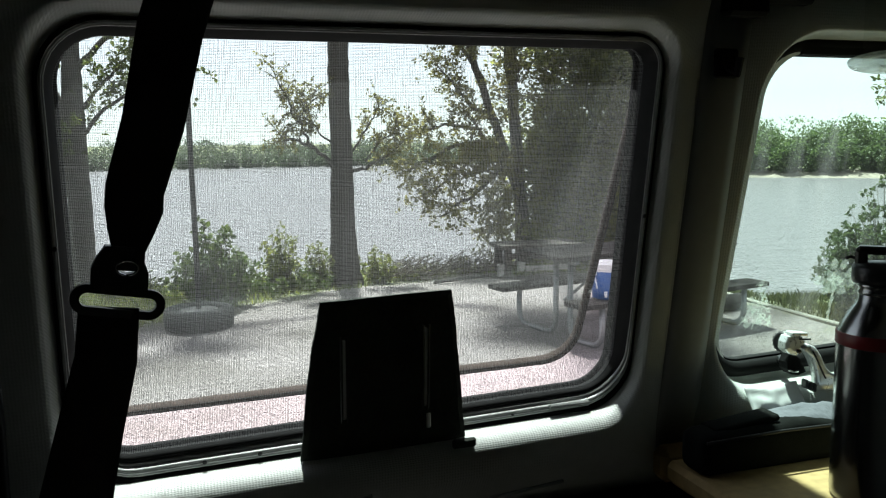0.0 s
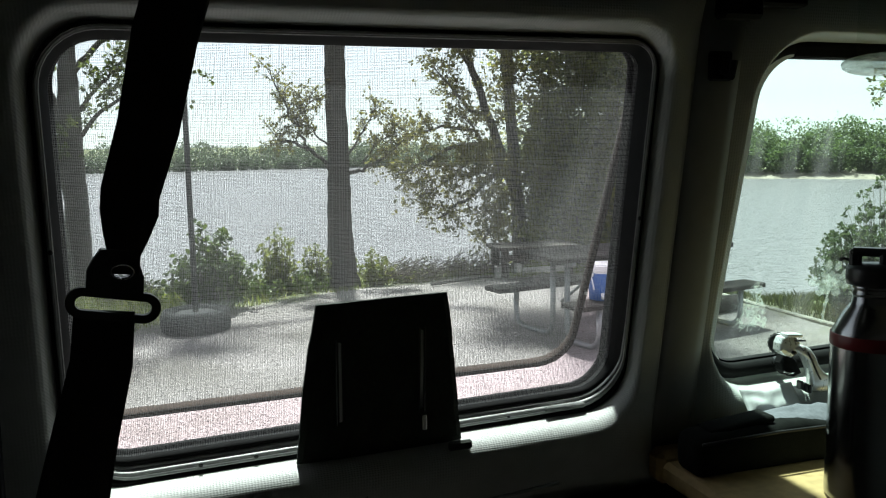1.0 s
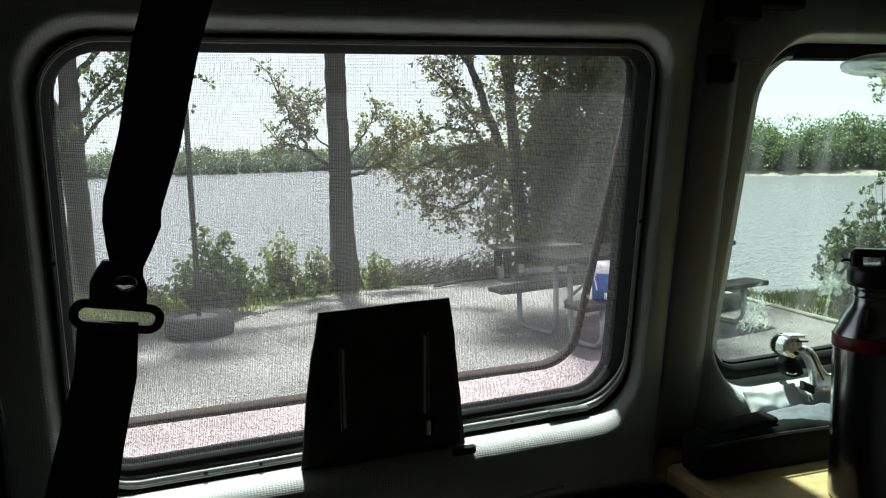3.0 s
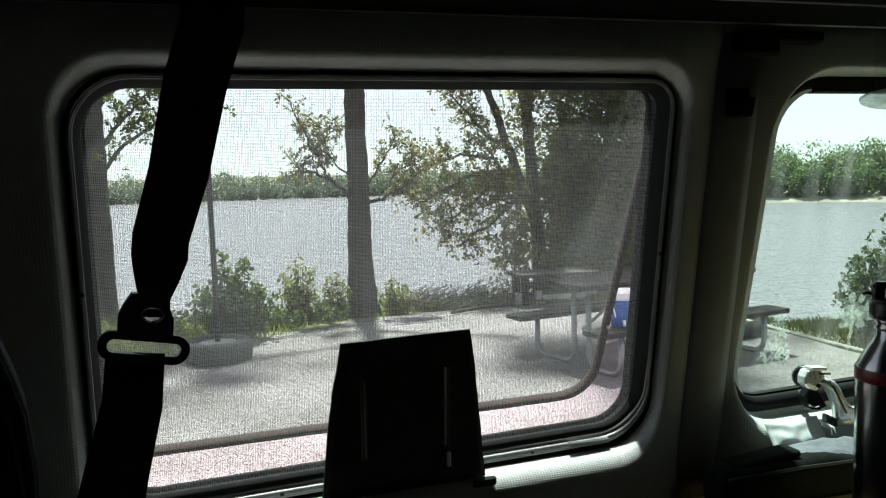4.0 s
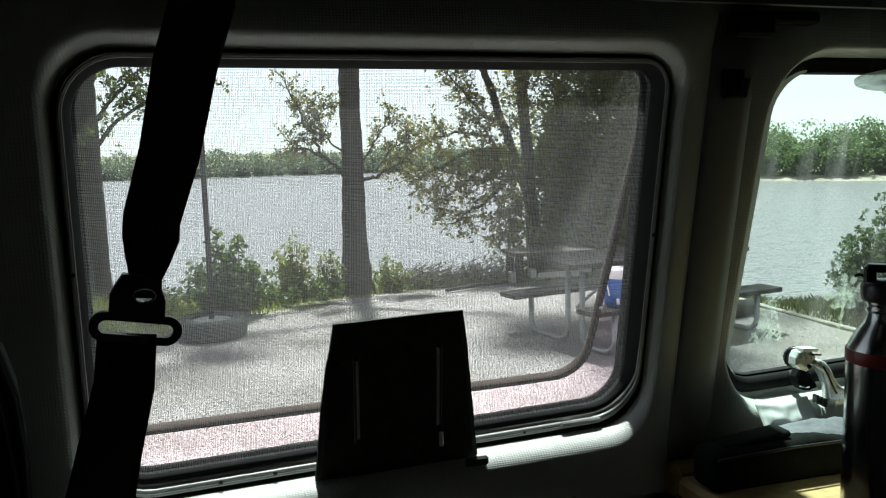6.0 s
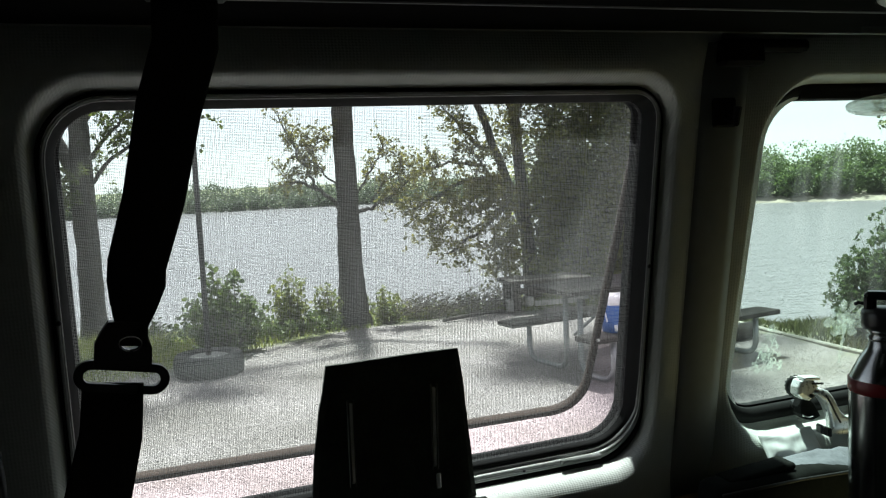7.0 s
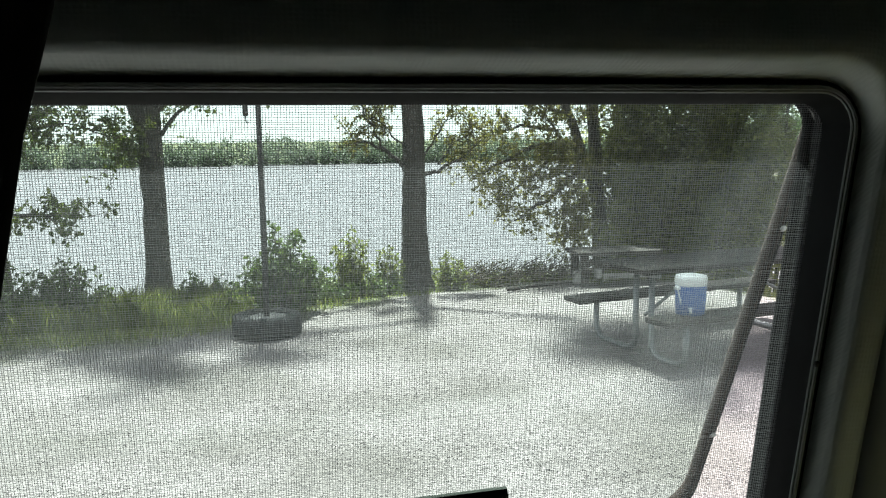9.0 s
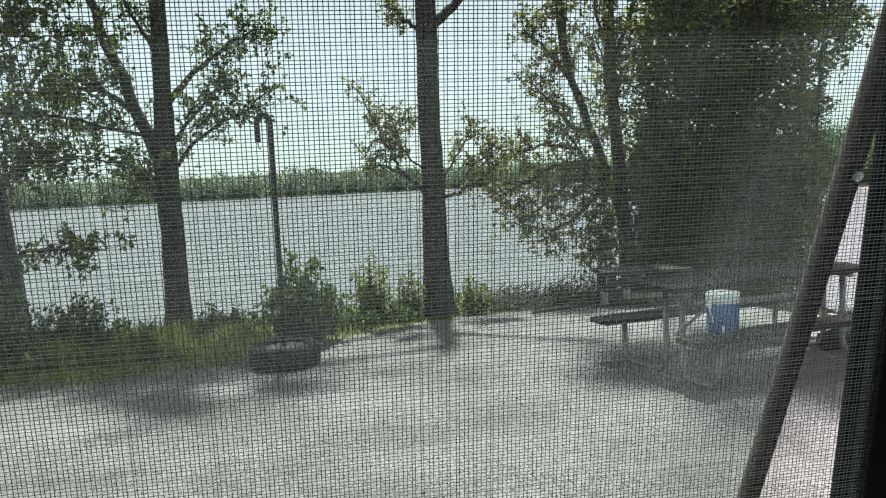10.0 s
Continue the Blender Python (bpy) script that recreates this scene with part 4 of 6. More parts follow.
# ---- counter with its things ----
counter = thing("counter", "honey-brown wooden counter with a rounded edge", "counter", (0.97, -0.2, 1.45))
solid("worktop", box((0.70, 0.19, 0.026), (-0.02, 0.12, -0.013), 0.006), M_WOODTOP, counter, "honey wood top")
solid("upstand", box((0.70, 0.03, 0.040), (-0.02, 0.231, -0.012), 0.008), M_WOODTOP, counter, "honey wood ledge")
solid("cabinet", box((0.62, 0.17, 0.83), (0.01, 0.11, -0.445), 0.006), M_FLOOR, counter, "dark cabinet below")

bottle = thing("water_bottle", "brushed steel water bottle with black cap and red band", "bottle", (0.737, -0.139, 1.468))
bottle.scale = (0.95, 0.95, 0.95)
solid("body", lathe([(0.036, -0.0187), (0.0385, -0.016), (0.039, -0.010), (0.039, 0.142), (0.0385, 0.160), (0.034, 0.170), (0.029, 0.180), (0.0235, 0.188), (0.021, 0.194), (0.0205, 0.204), (0.0195, 0.206)], 40), M_STEEL, bottle, "brushed steel body", True)
solid("band", lathe([(0.0392, 0.1465), (0.0398, 0.1475), (0.0398, 0.159), (0.0390, 0.160)], 40), M_RED, bottle, "red plastic band", True)
solid("collar", lathe([(0.020, 0.198), (0.022, 0.2), (0.022, 0.203), (0.020, 0.205), (0.022, 0.207), (0.022, 0.21), (0.02, 0.212)], 32), M_STEEL, bottle, "threaded steel neck", True)
bcap = solid("cap", lathe([(0.0215, 0.210), (0.0265, 0.211), (0.0275, 0.216), (0.0275, 0.226), (0.026, 0.230), (0.008, 0.233)], 28), M_BLACK, bottle, "black screw cap", True)
grip = join([box((0.012, 0.018, 0.022), (-0.0185, 0, 0.2340), 0.003), box((0.021, 0.018, 0.022), (0.014, 0, 0.2340), 0.003), box((0.049, 0.0185, 0.0085), (0, 0, 0.2440), 0.004)])
solid("carry_loop", grip, M_BLACK, bcap, "black carry loop").rotation_euler = (0, 0, radians(-45))
solid("strap_hook", tube([(-0.023, 0, 0.2345), (-0.029, 0, 0.2360), (-0.033, 0, 0.2340)], 0.0019, 6), M_BLACK, bcap, "small black hook", True).rotation_euler = (0, 0, radians(-45))

bag = thing("soft_case", "black soft zipped case lying on the wooden counter", "case", (0.755, -0.027, 1.45))


def soft_box(w, d, h, sag, seed):
    """A padded case: rounded box whose top sags and ripples a little."""
    bm = boxbm((w, d, h), (0, 0, h / 2), 0.011, 3)
    bmesh.ops.subdivide_edges(bm, edges=[e for e in bm.edges if e.calc_length() > 0.05], cuts=14, use_grid_fill=True)
    for v in bm.verts:
        k = v.co.z / h
        v.co.z += k * (sag * noise.noise((v.co.x * 22, v.co.y * 22, seed)) - 0.006 * max(0, v.co.x / w))
        v.co.y += 0.004 * k * noise.noise((v.co.x * 15, 3.1, seed))
    return bm


part("body", soft_box(0.30, 0.046, 0.045, 0.010, 2.2), M_CASE, bag, "black padded body")
part("flap", boxbm((0.085, 0.030, 0.008), (-0.085, 0.004, 0.0485), 0.0035, 2, Matrix.Rotation(-0.10, 4, "Y")), M_CASE, bag, "black flap")
solid("piping", tube([(-0.146, -0.0235, 0.040), (-0.05, -0.0245, 0.043), (0.06, -0.024, 0.041), (0.146, -0.0235, 0.036)], 0.0018, 6), M_BLACK, bag, "black piping", True)


def crumple(w, d, h, seed, n=22, m=10):
    rnd = random.Random(seed)
    vs, fs = [], []
    for j in range(m + 1):
        for i in range(n + 1):
            x, y = w * (i / n - 0.5), d * (j / m - 0.5)
            e = min(1, 5 * min(i / n, 1 - i / n, j / m, 1 - j / m) + 0.05)
            z = h * e * (0.75 + 0.6 * noise.noise((x * 28, y * 28, seed))) + 0.003 * noise.noise((x * 90, y * 90, seed))
            vs.append((x, y, max(0.001, z)))
    for j in range(m):
        for i in range(n):
            a = j * (n + 1) + i
            fs.append((a, a + 1, a + n + 2, a + n + 1))
    k = len(vs)
    vs += [(x, y, 0) for x, y, z in vs]
    fs += [tuple(q + k for q in f[::-1]) for f in fs]
    rim = [i for i in range(n + 1)] + [j * (n + 1) + n for j in range(1, m + 1)] + [m * (n + 1) + i for i in range(n - 1, -1, -1)] + [j * (n + 1) for j in range(m - 1, 0, -1)]
    fs += [(rim[q], rim[q] + k, rim[(q + 1) % len(rim)] + k, rim[(q + 1) % len(rim)]) for q in range(len(rim))]
    return vs, fs


cloth = tagged(solid("folded_cloth", crumple(0.22, 0.044, 0.011, 7), M_CLOTH, smooth=True), "crumpled grey cloth lying on the black case", "cloth")
cloth.matrix_world = pose(0.815, -0.020, 1.490, 6, 2.5, 0)
# thin white crumpled patch, tilted to follow the sill
wrap = tagged(solid("crumpled_patch", crumple(0.075, 0.034, 0.006, 12, 18, 12), M_WHITE, smooth=True), "white crumpled patch on the window sill", "wrapper")
wrap.matrix_world = pose(0.752, 0.020, 1.5045, 52, 0, 0)

# ---- puck lights and the hanging clear sheet ----
def puck(at, group):
    t = thing("puck_light", "round white puck light under the locker", "light", at, group)
    t.matrix_world = pose(*at, -math.degrees(math.atan(SLOPE)), 0, 0)
    solid("housing", lathe([(0.041, 0.0), (0.044, -0.002), (0.044, -0.008), (0.0415, -0.0105), (0.038, -0.011)], 36), M_ALU, t, "grey rim", True)
    lens = solid("lens", lathe([(0.038, -0.0085), (0.0375, -0.0115), (0.024, -0.0135), (0.006, -0.0142), (0.001, -0.0143)], 36), M_LAMP, t, "white lens", True)
    for k in range(8):
        a = 2 * math.pi * k / 8
        solid("diode_window", lathe([(0.0042, -0.0128), (0.0042, -0.0143), (0.003, -0.0147)], 10, (0.022 * math.cos(a), 0.022 * math.sin(a), 0)), M_ALU, lens, "dark round diode window", True)
    return t


puck((0.366, -0.194, soffit_z(-0.194) + 0.002), "lights under the locker")
puck((0.755, -0.163, soffit_z(-0.163) + 0.002), "lights under the locker")
cup = thing("suction_disc", "clear plastic sheet hung from a pale suction disc", "hanger", (0.808, -0.072, 1.887))
solid("disc", lathe([(0.014, -0.0035), (0.015, -0.001), (0.032, -0.0015), (0.044, -0.003), (0.045, 0.0), (0.036, 0.003), (0.018, 0.005), (0.010, 0.006), (0.009, 0.009), (0.002, 0.010)], 36), M_PALE, cup, "pale milky suction disc", True).matrix_basis = Matrix.Rotation(radians(10), 4, Vector((-0.69, 0.72, 0)))
sh = solid("sheet", box((0.12, 0.0012, 0.085), (0.018, 0.0, 0.036), 0.0), M_ACRYL, cup, "clear plastic sheet")
sh.visible_shadow = False

# ---- ground, river, far shores ----
WATER_Z = -4.4


def smooth(a, b, v):
    u = np.clip((v - a) / (b - a), 0, 1)
    return u * u * (3 - 2 * u)


def land_z(x, y):
    """Height of the ground sheet: the pad, the bank down to the river, its bed and the far shores."""
    edge = 10.75 + 0.10 * np.clip(x, -12, 3) + 0.2 * np.sin(x * 0.9) - 2.4 * smooth(5.4, 6.9, x) - 1.65 * smooth(6.2, 7.2, x)
    z = -5.6 * smooth(0, 7.5, y - edge) * 1.0
    z = z - 0.12 * smooth(-2.2, 0, y - edge)
    zx = -5.6 * smooth(10.6, 17, x + 0.25 * y)
    z = np.minimum(z, zx * smooth(-6, 4, y))
    far = np.maximum(y - 221 - 5 * np.sin(x * 0.021) + np.maximum(0, -x - 40) * 0.25, np.minimum(0.61 * x + 0.79 * y - 138.5 + 1.5 * np.sin(x * 0.12), (x - 0.42 * y - 12) * 1.0))
    return np.maximum(z, -5.6 + 1.6 * smooth(-6, 3, far) + 0.3 * smooth(4, 60, far))


def axis_steps(parts):
    out = []
    for a, b, n in parts:
        out += list(np.linspace(a, b, n, endpoint=False))
    return np.array(out + [parts[-1][1]])


gx = axis_steps([(-1600, -200, 12), (-200, -14, 40), (-14, 20, 150), (20, 220, 110), (220, 1600, 12)])
gy = axis_steps([(-400, -6, 12), (-6, 20, 130), (20, 80, 20), (80, 240, 110), (240, 1800, 14)])
X, Y = np.meshgrid(gx, gy)
Z = land_z(X, Y)
near = (np.abs(X - 3) < 18) & (np.abs(Y - 7) < 14)
Z = Z + near * 0.018 * (np.sin(X * 2.1 + 1.3 * np.sin(Y * 1.7)) * np.sin(Y * 2.6 + 0.7))
nx = len(gx)
gf = [(j * nx + i, j * nx + i + 1, (j + 1) * nx + i + 1, (j + 1) * nx + i) for j in range(len(gy) - 1) for i in range(nx - 1)]
structure("ground", (np.stack([X.ravel(), Y.ravel(), Z.ravel()], 1), gf), M_GROUND, "pale crushed limestone pad running into grass", "ground", True)
structure("water", ([(-1500, 6, WATER_Z), (1500, 6, WATER_Z), (1500, 1500, WATER_Z), (-1500, 1500, WATER_Z)], [(0, 1, 2, 3)]), M_WATER, "wide grey river with small ripples", "water")


def pad_edge(x):
    return np.minimum(np.maximum(8.05 + 0.33 * x, 7.83 + 0.8 * x), 9.35 + 0.12 * x)


def ground_at(x, y):
    return float(land_z(np.array([x]), np.array([y]))[0])


def leaves(centres, sizes, rng, flat=0.35, curl=0.25, droop=0.3, dirs=None):
    """Pointed folded leaves, one island each, as (verts, faces)."""
    n = len(centres)
    a = rng.uniform(0, 2 * np.pi, n)
    t = rng.normal(0, flat, n) - droop * 0.5
    d = np.stack([np.cos(a) * np.cos(t), np.sin(a) * np.cos(t), np.sin(t)], 1)
    if dirs is not None:
        d = dirs
    r = rng.normal(0, 1, (n, 3))
    r[:, 2] = np.abs(r[:, 2]) + 0.6
    s = np.cross(d, r)
    s /= np.linalg.norm(s, axis=1, keepdims=True)
    u = np.cross(s, d)
    L = np.asarray(sizes)[:, None]
    w = rng.uniform(0.24, 0.36, n)[:, None] * L
    c = np.asarray(centres)
    base, tip = c - d * L * 0.5, c + d * L * 0.5 - u * L * curl * 0.3
    m1 = c - d * L * 0.08
    v = np.stack([base, m1 + s * w + u * w * curl, c + d * L * 0.22 + s * w * 0.8 + u * w * curl, tip, c + d * L * 0.22 - s * w * 0.8 + u * w * curl, m1 - s * w + u * w * curl], 1).reshape(-1, 3)
    i = np.arange(n)[:, None] * 6
    f = np.concatenate([i + np.array([0, 1, 2, 3]), i + np.array([0, 3, 4, 5])], 0)
    return v, f


def big_mesh(name, v, f, material, parent=None, label=""):
    me = bpy.data.meshes.new(name)
    k = f.shape[1]
    me.vertices.add(len(v))
    me.vertices.foreach_set("co", np.ascontiguousarray(v, dtype=np.float32).ravel())
    me.loops.add(f.size)
    me.loops.foreach_set("vertex_index", np.ascontiguousarray(f, dtype=np.int32).ravel())
    me.polygons.add(len(f))
    me.polygons.foreach_set("loop_start", np.arange(0, f.size, k, dtype=np.int32))
    me.materials.append(material)
    me.update(calc_edges=True)
    ob = new(name, me)
    if parent:
        ob.parent = parent
    return tagged(ob, label)


def wander(p0, p1, n, amp, rng):
    """A crooked line from p0 to p1."""
    p0, p1 = np.array(p0, float), np.array(p1, float)
    t = np.linspace(0, 1, n)[:, None]
    off = np.cumsum(rng.normal(0, amp, (n, 3)), 0)
    off -= t * off[-1]
    return p0 + (p1 - p0) * t + off * np.sin(np.pi * t) ** 0.5


def grow(paths, rng, twig_len, per, spread, depth=2, r0=0.007):
    """Twigs along limb lines: returns tubes and the twig points where leaves sit."""
    tubes, spots = [], []
    for line, start in paths:
        n = len(line)
        for _ in range(per):
            t = start + (1 - start) * rng.random() ** 0.8
            i = min(n - 2, int(t * (n - 1)))
            p = line[i] + (line[i + 1] - line[i]) * rng.random()
            d = rng.normal(0, 1, 3)
            d = d / np.linalg.norm(d) * spread + (line[-1] - line[0]) / (np.linalg.norm(line[-1] - line[0]) + 1e-6) * 0.6
            d[2] += 0.12
            q = p + d / np.linalg.norm(d) * twig_len * rng.uniform(0.5, 1.2)
            w = wander(p, q, 5, twig_len * 0.035, rng)
            tubes.append(tube(w, list(np.linspace(r0, 0.003, 5)), 4, False))
            spots += [w[2], w[3], w[4]]
            if depth > 1:
                for _ in range(2):
                    s = w[rng.integers(1, 5)]
                    e = s + rng.normal(0, 1, 3) * twig_len * 0.28
                    tubes.append(tube(wander(s, e, 3, twig_len * 0.02, rng), [r0 * 0.4, r0 * 0.3, 0.002], 3, False))
                    spots += [e, (s + e) / 2]
    return tubes, np.array(spots)


def leafy(spots, per, jitter, size, rng):
    """Rosettes: at each spot a few leaves spread out from the twig."""
    c = np.repeat(spots + rng.normal(0, jitter, spots.shape), per, 0)
    d = rng.normal(0, 1, (len(c), 3)) + np.array([0, 0, 0.15])
    d /= np.linalg.norm(d, axis=1, keepdims=True)
    L = rng.uniform(size * 0.6, size * 1.25, len(c))
    return leaves(c + d * L[:, None] * 0.6, L, rng, dirs=d)


def bark_tube(points, radii, n=14):
    return tube(points, radii, n, True)


def tree(label, base, trunk, radii, limbs, leaf_m, seed, twig=0.55, per=14, leaf=0.085, each=5, jitter=0.09, spread=0.9, high=None):
    """A trunk line with radii, limbs as (points, r0, r1, leafy from), and a crown of single leaves; high: an unseen
    crown added for its shade.
    """
    rng = np.random.default_rng(seed)
    t = thing("tree", label, "tree", base)
    o = np.array(base)
    line = []
    for a, b in zip(trunk[:-1], trunk[1:]):
        line += list(wander(a, b, 10, 0.003, rng)[:-1])
    line.append(np.array(trunk[-1], float))
    rr = np.interp(np.linspace(0, len(trunk) - 1, len(line)), range(len(trunk)), radii)
    v, f = bark_tube([p - o for p in line], list(rr), 16)
    v = [Vector(q) + Vector((noise.noise(Vector(q) * 5), noise.noise(Vector(q) * 5 + Vector((9, 0, 0))), 0)) * 0.010 + Vector((noise.noise(Vector(q) * 23), noise.noise(Vector(q) * 23 + Vector((9, 0, 0))), 0)) * 0.008 for q in v]
    solid("trunk", (v, f), M_BARK, t, "grey-brown furrowed trunk", True)
    paths, tubes = [], []
    for pts, r0, r1, start in limbs:
        ln = []
        for a, b in zip(pts[:-1], pts[1:]):
            ln += list(wander(a, b, 6, 0.02, rng)[:-1])
        ln.append(np.array(pts[-1], float))
        ln = np.array(ln)
        solid("limb", bark_tube([p - o for p in ln], list(np.linspace(r0, r1, len(ln))), 8), M_BARK, t, "crooked limb", True)
        paths.append((ln - o, start))
    tw, spots = grow(paths, rng, twig, per, spread)
    if high:
        # unseen upper crown added for its shade: spreading boughs round the top of the trunk, with leafy sprays
        z1, z2, wide, count = high
        top = np.array(line)
        boughs = []
        for k in range(count):
            h = z1 + (z2 - z1) * (k + rng.random()) / count
            a, r = k * 2.4 + rng.normal(0, 0.3), wide * rng.uniform(0.45, 1.0) * (1.1 - 0.6 * (h - z1) / (z2 - z1))
            i = int(np.argmin(np.abs(top[:, 2] - (h - 0.5))))
            ln = wander(top[i] - o, np.array([top[i][0] + r * math.cos(a), top[i][1] + r * math.sin(a), h + 0.3]) - o, 8, 0.05, rng)
            boughs.append((ln, 0.35))
            tw.append(tube(ln, list(np.linspace(0.035, 0.008, 8)), 5, False))
        tw2, spots2 = grow(boughs, rng, 0.5, 12, 1.0)
        tw += tw2
        lv2, lf2 = leafy(spots2, 5, 0.11, 0.12, rng)
        tagged(big_mesh("shade_crown", lv2, lf2, leaf_m, t, "unseen leafy crown added to shade the ground"), kind="stuff")
    tagged(solid("twigs", join(tw), M_TWIG, t, "bare twigs"), kind="stuff")
    lv, lf = leafy(spots, each, jitter, leaf, rng)
    tagged(big_mesh("crown", lv, lf, leaf_m, t, "sparse spring leaves"), kind="stuff")
    return t


# main trunk with its low side limbs
tree("tall tree with a bare trunk and sparse low branches", (2.22, 9.95, 0),
     [(2.22, 9.95, -0.15), (2.21, 9.95, 0.12), (2.2, 9.95, 0.6), (2.2, 9.95, 1.5), (2.19, 9.95, 2.7), (2.2, 9.95, 3.6), (2.22, 9.95, 4.8), (2.1, 10.0, 6.2)],
     [0.27, 0.205, 0.165, 0.142, 0.132, 0.130, 0.10, 0.04],
     [([(2.12, 9.9, 1.42), (1.9, 9.85, 1.66), (1.7, 9.8, 1.78), (1.5, 9.75, 1.84), (1.36, 9.75, 1.95)], 0.032, 0.008, 0.45),
      ([(1.8, 9.85, 1.72), (1.68, 9.8, 1.95), (1.56, 9.8, 2.25), (1.42, 9.8, 2.52), (1.36, 9.8, 2.7)], 0.02, 0.006, 0.15),
      ([(1.62, 9.82, 2.05), (1.74, 9.85, 2.2), (1.84, 9.85, 2.4)], 0.012, 0.005, 0.2),
      ([(2.1, 9.9, 1.75), (1.9, 9.85, 1.92), (1.75, 9.85, 2.1), (1.72, 9.85, 2.3)], 0.014, 0.006, 0.3),
      ([(2.3, 9.95, 1.42), (2.55, 9.9, 1.5), (2.8, 9.88, 1.62), (3.05, 9.85, 1.85)], 0.028, 0.008, 0.25)] +
     [([(2.3, 9.95, 1.62), (2.45, 9.9, 1.85), (2.62, 9.9, 2.1), (2.7, 9.9, 2.25)], 0.018, 0.006, 0.3),
      ([(2.5, 9.9, 1.55), (2.75, 9.9, 1.85), (2.95, 9.9, 2.02)], 0.014, 0.005, 0.2),
      ([(2.25, 9.95, 3.45), (2.6, 9.9, 3.8), (3.1, 9.8, 4.5), (3.6, 9.7, 5.4)], 0.07, 0.03, 0.75),
      ([(2.15, 9.95, 3.5), (1.9, 9.9, 3.55), (1.75, 9.9, 3.7)], 0.03, 0.012, 0.3),
      ([(2.2, 9.95, 4.6), (1.5, 9.9, 5.3), (0.8, 9.8, 5.7)], 0.06, 0.03, 0.6)],
     M_LEAF_TAN, 11, twig=0.24, per=17, leaf=0.044, each=4, jitter=0.02)

# forked tree; its high limbs and crown are unseen, added to dapple the pad
tree("forked tree with grey bark and open leafy limbs", (-1.0, 10.75, 0),
     [(-1.0, 10.75, -0.2), (-1.0, 10.75, 0.3), (-1.0, 10.75, 1.1), (-1.02, 10.75, 1.95), (-1.0, 10.75, 2.8), (-0.99, 10.75, 4.0), (-0.7, 10.8, 6.2), (0.1, 10.8, 8.6)],
     [0.2, 0.155, 0.145, 0.15, 0.11, 0.10, 0.07, 0.04],
     [([(-1.05, 10.75, 1.9), (-1.35, 10.7, 2.7), (-1.55, 10.7, 3.3), (-1.8, 10.7, 4.2), (-2.1, 10.6, 5.4)], 0.085, 0.04, 0.25),
      ([(-0.98, 10.75, 2.65), (-0.6, 10.7, 3.1), (-0.15, 10.65, 3.45), (0.2, 10.6, 3.6)], 0.045, 0.012, 0.3),
      ([(-0.95, 10.75, 1.9), (-0.55, 10.7, 2.3), (-0.1, 10.6, 2.55), (0.25, 10.5, 2.8)], 0.03, 0.008, 0.15),
      ([(-0.95, 10.75, 2.2), (-0.6, 10.65, 2.6), (-0.3, 10.6, 2.9)], 0.03, 0.01, 0.2)] +
     [([(-1.3, 10.7, 2.6), (-1.7, 10.6, 2.9), (-2.2, 10.4, 3.0)], 0.04, 0.01, 0.2),
      ([(-1.05, 10.75, 2.3), (-1.5, 10.6, 2.4), (-2.0, 10.4, 2.55), (-2.5, 10.3, 2.6)], 0.03, 0.01, 0.2),
      ([(-0.99, 10.75, 3.2), (-1.3, 10.6, 3.8), (-1.4, 10.5, 4.4)], 0.03, 0.01, 0.1),
      ([(-1.1, 10.72, 1.5), (-1.22, 10.65, 1.65), (-1.35, 10.6, 1.75)], 0.02, 0.006, 0.3)] +
     [([(-0.99, 10.75, 4.0), (-0.4, 10.7, 4.6), (0.2, 10.6, 5.0)], 0.04, 0.01, 0.2),
      ([(-0.95, 10.78, 5.2), (-0.3, 10.5, 6.0), (0.4, 10.3, 6.8)], 0.05, 0.02, 0.1),
      ([(-0.92, 10.8, 6.0), (-1.0, 10.6, 7.2), (-0.8, 10.4, 8.2)], 0.05, 0.02, 0.0),
      ([(-2.0, 10.6, 5.2), (-2.3, 10.4, 6.3), (-2.4, 10.2, 7.2)], 0.04, 0.02, 0.0)] +
     [([(-0.95, 10.78, 5.4), (-1.5, 10.4, 6.2), (-1.9, 10.1, 6.8)], 0.05, 0.02, 0.1)],
     M_LEAF_OAK, 12, twig=0.40, per=24, leaf=0.064, each=5, jitter=0.03, high=(7.4, 9.6, 1.6, 8))

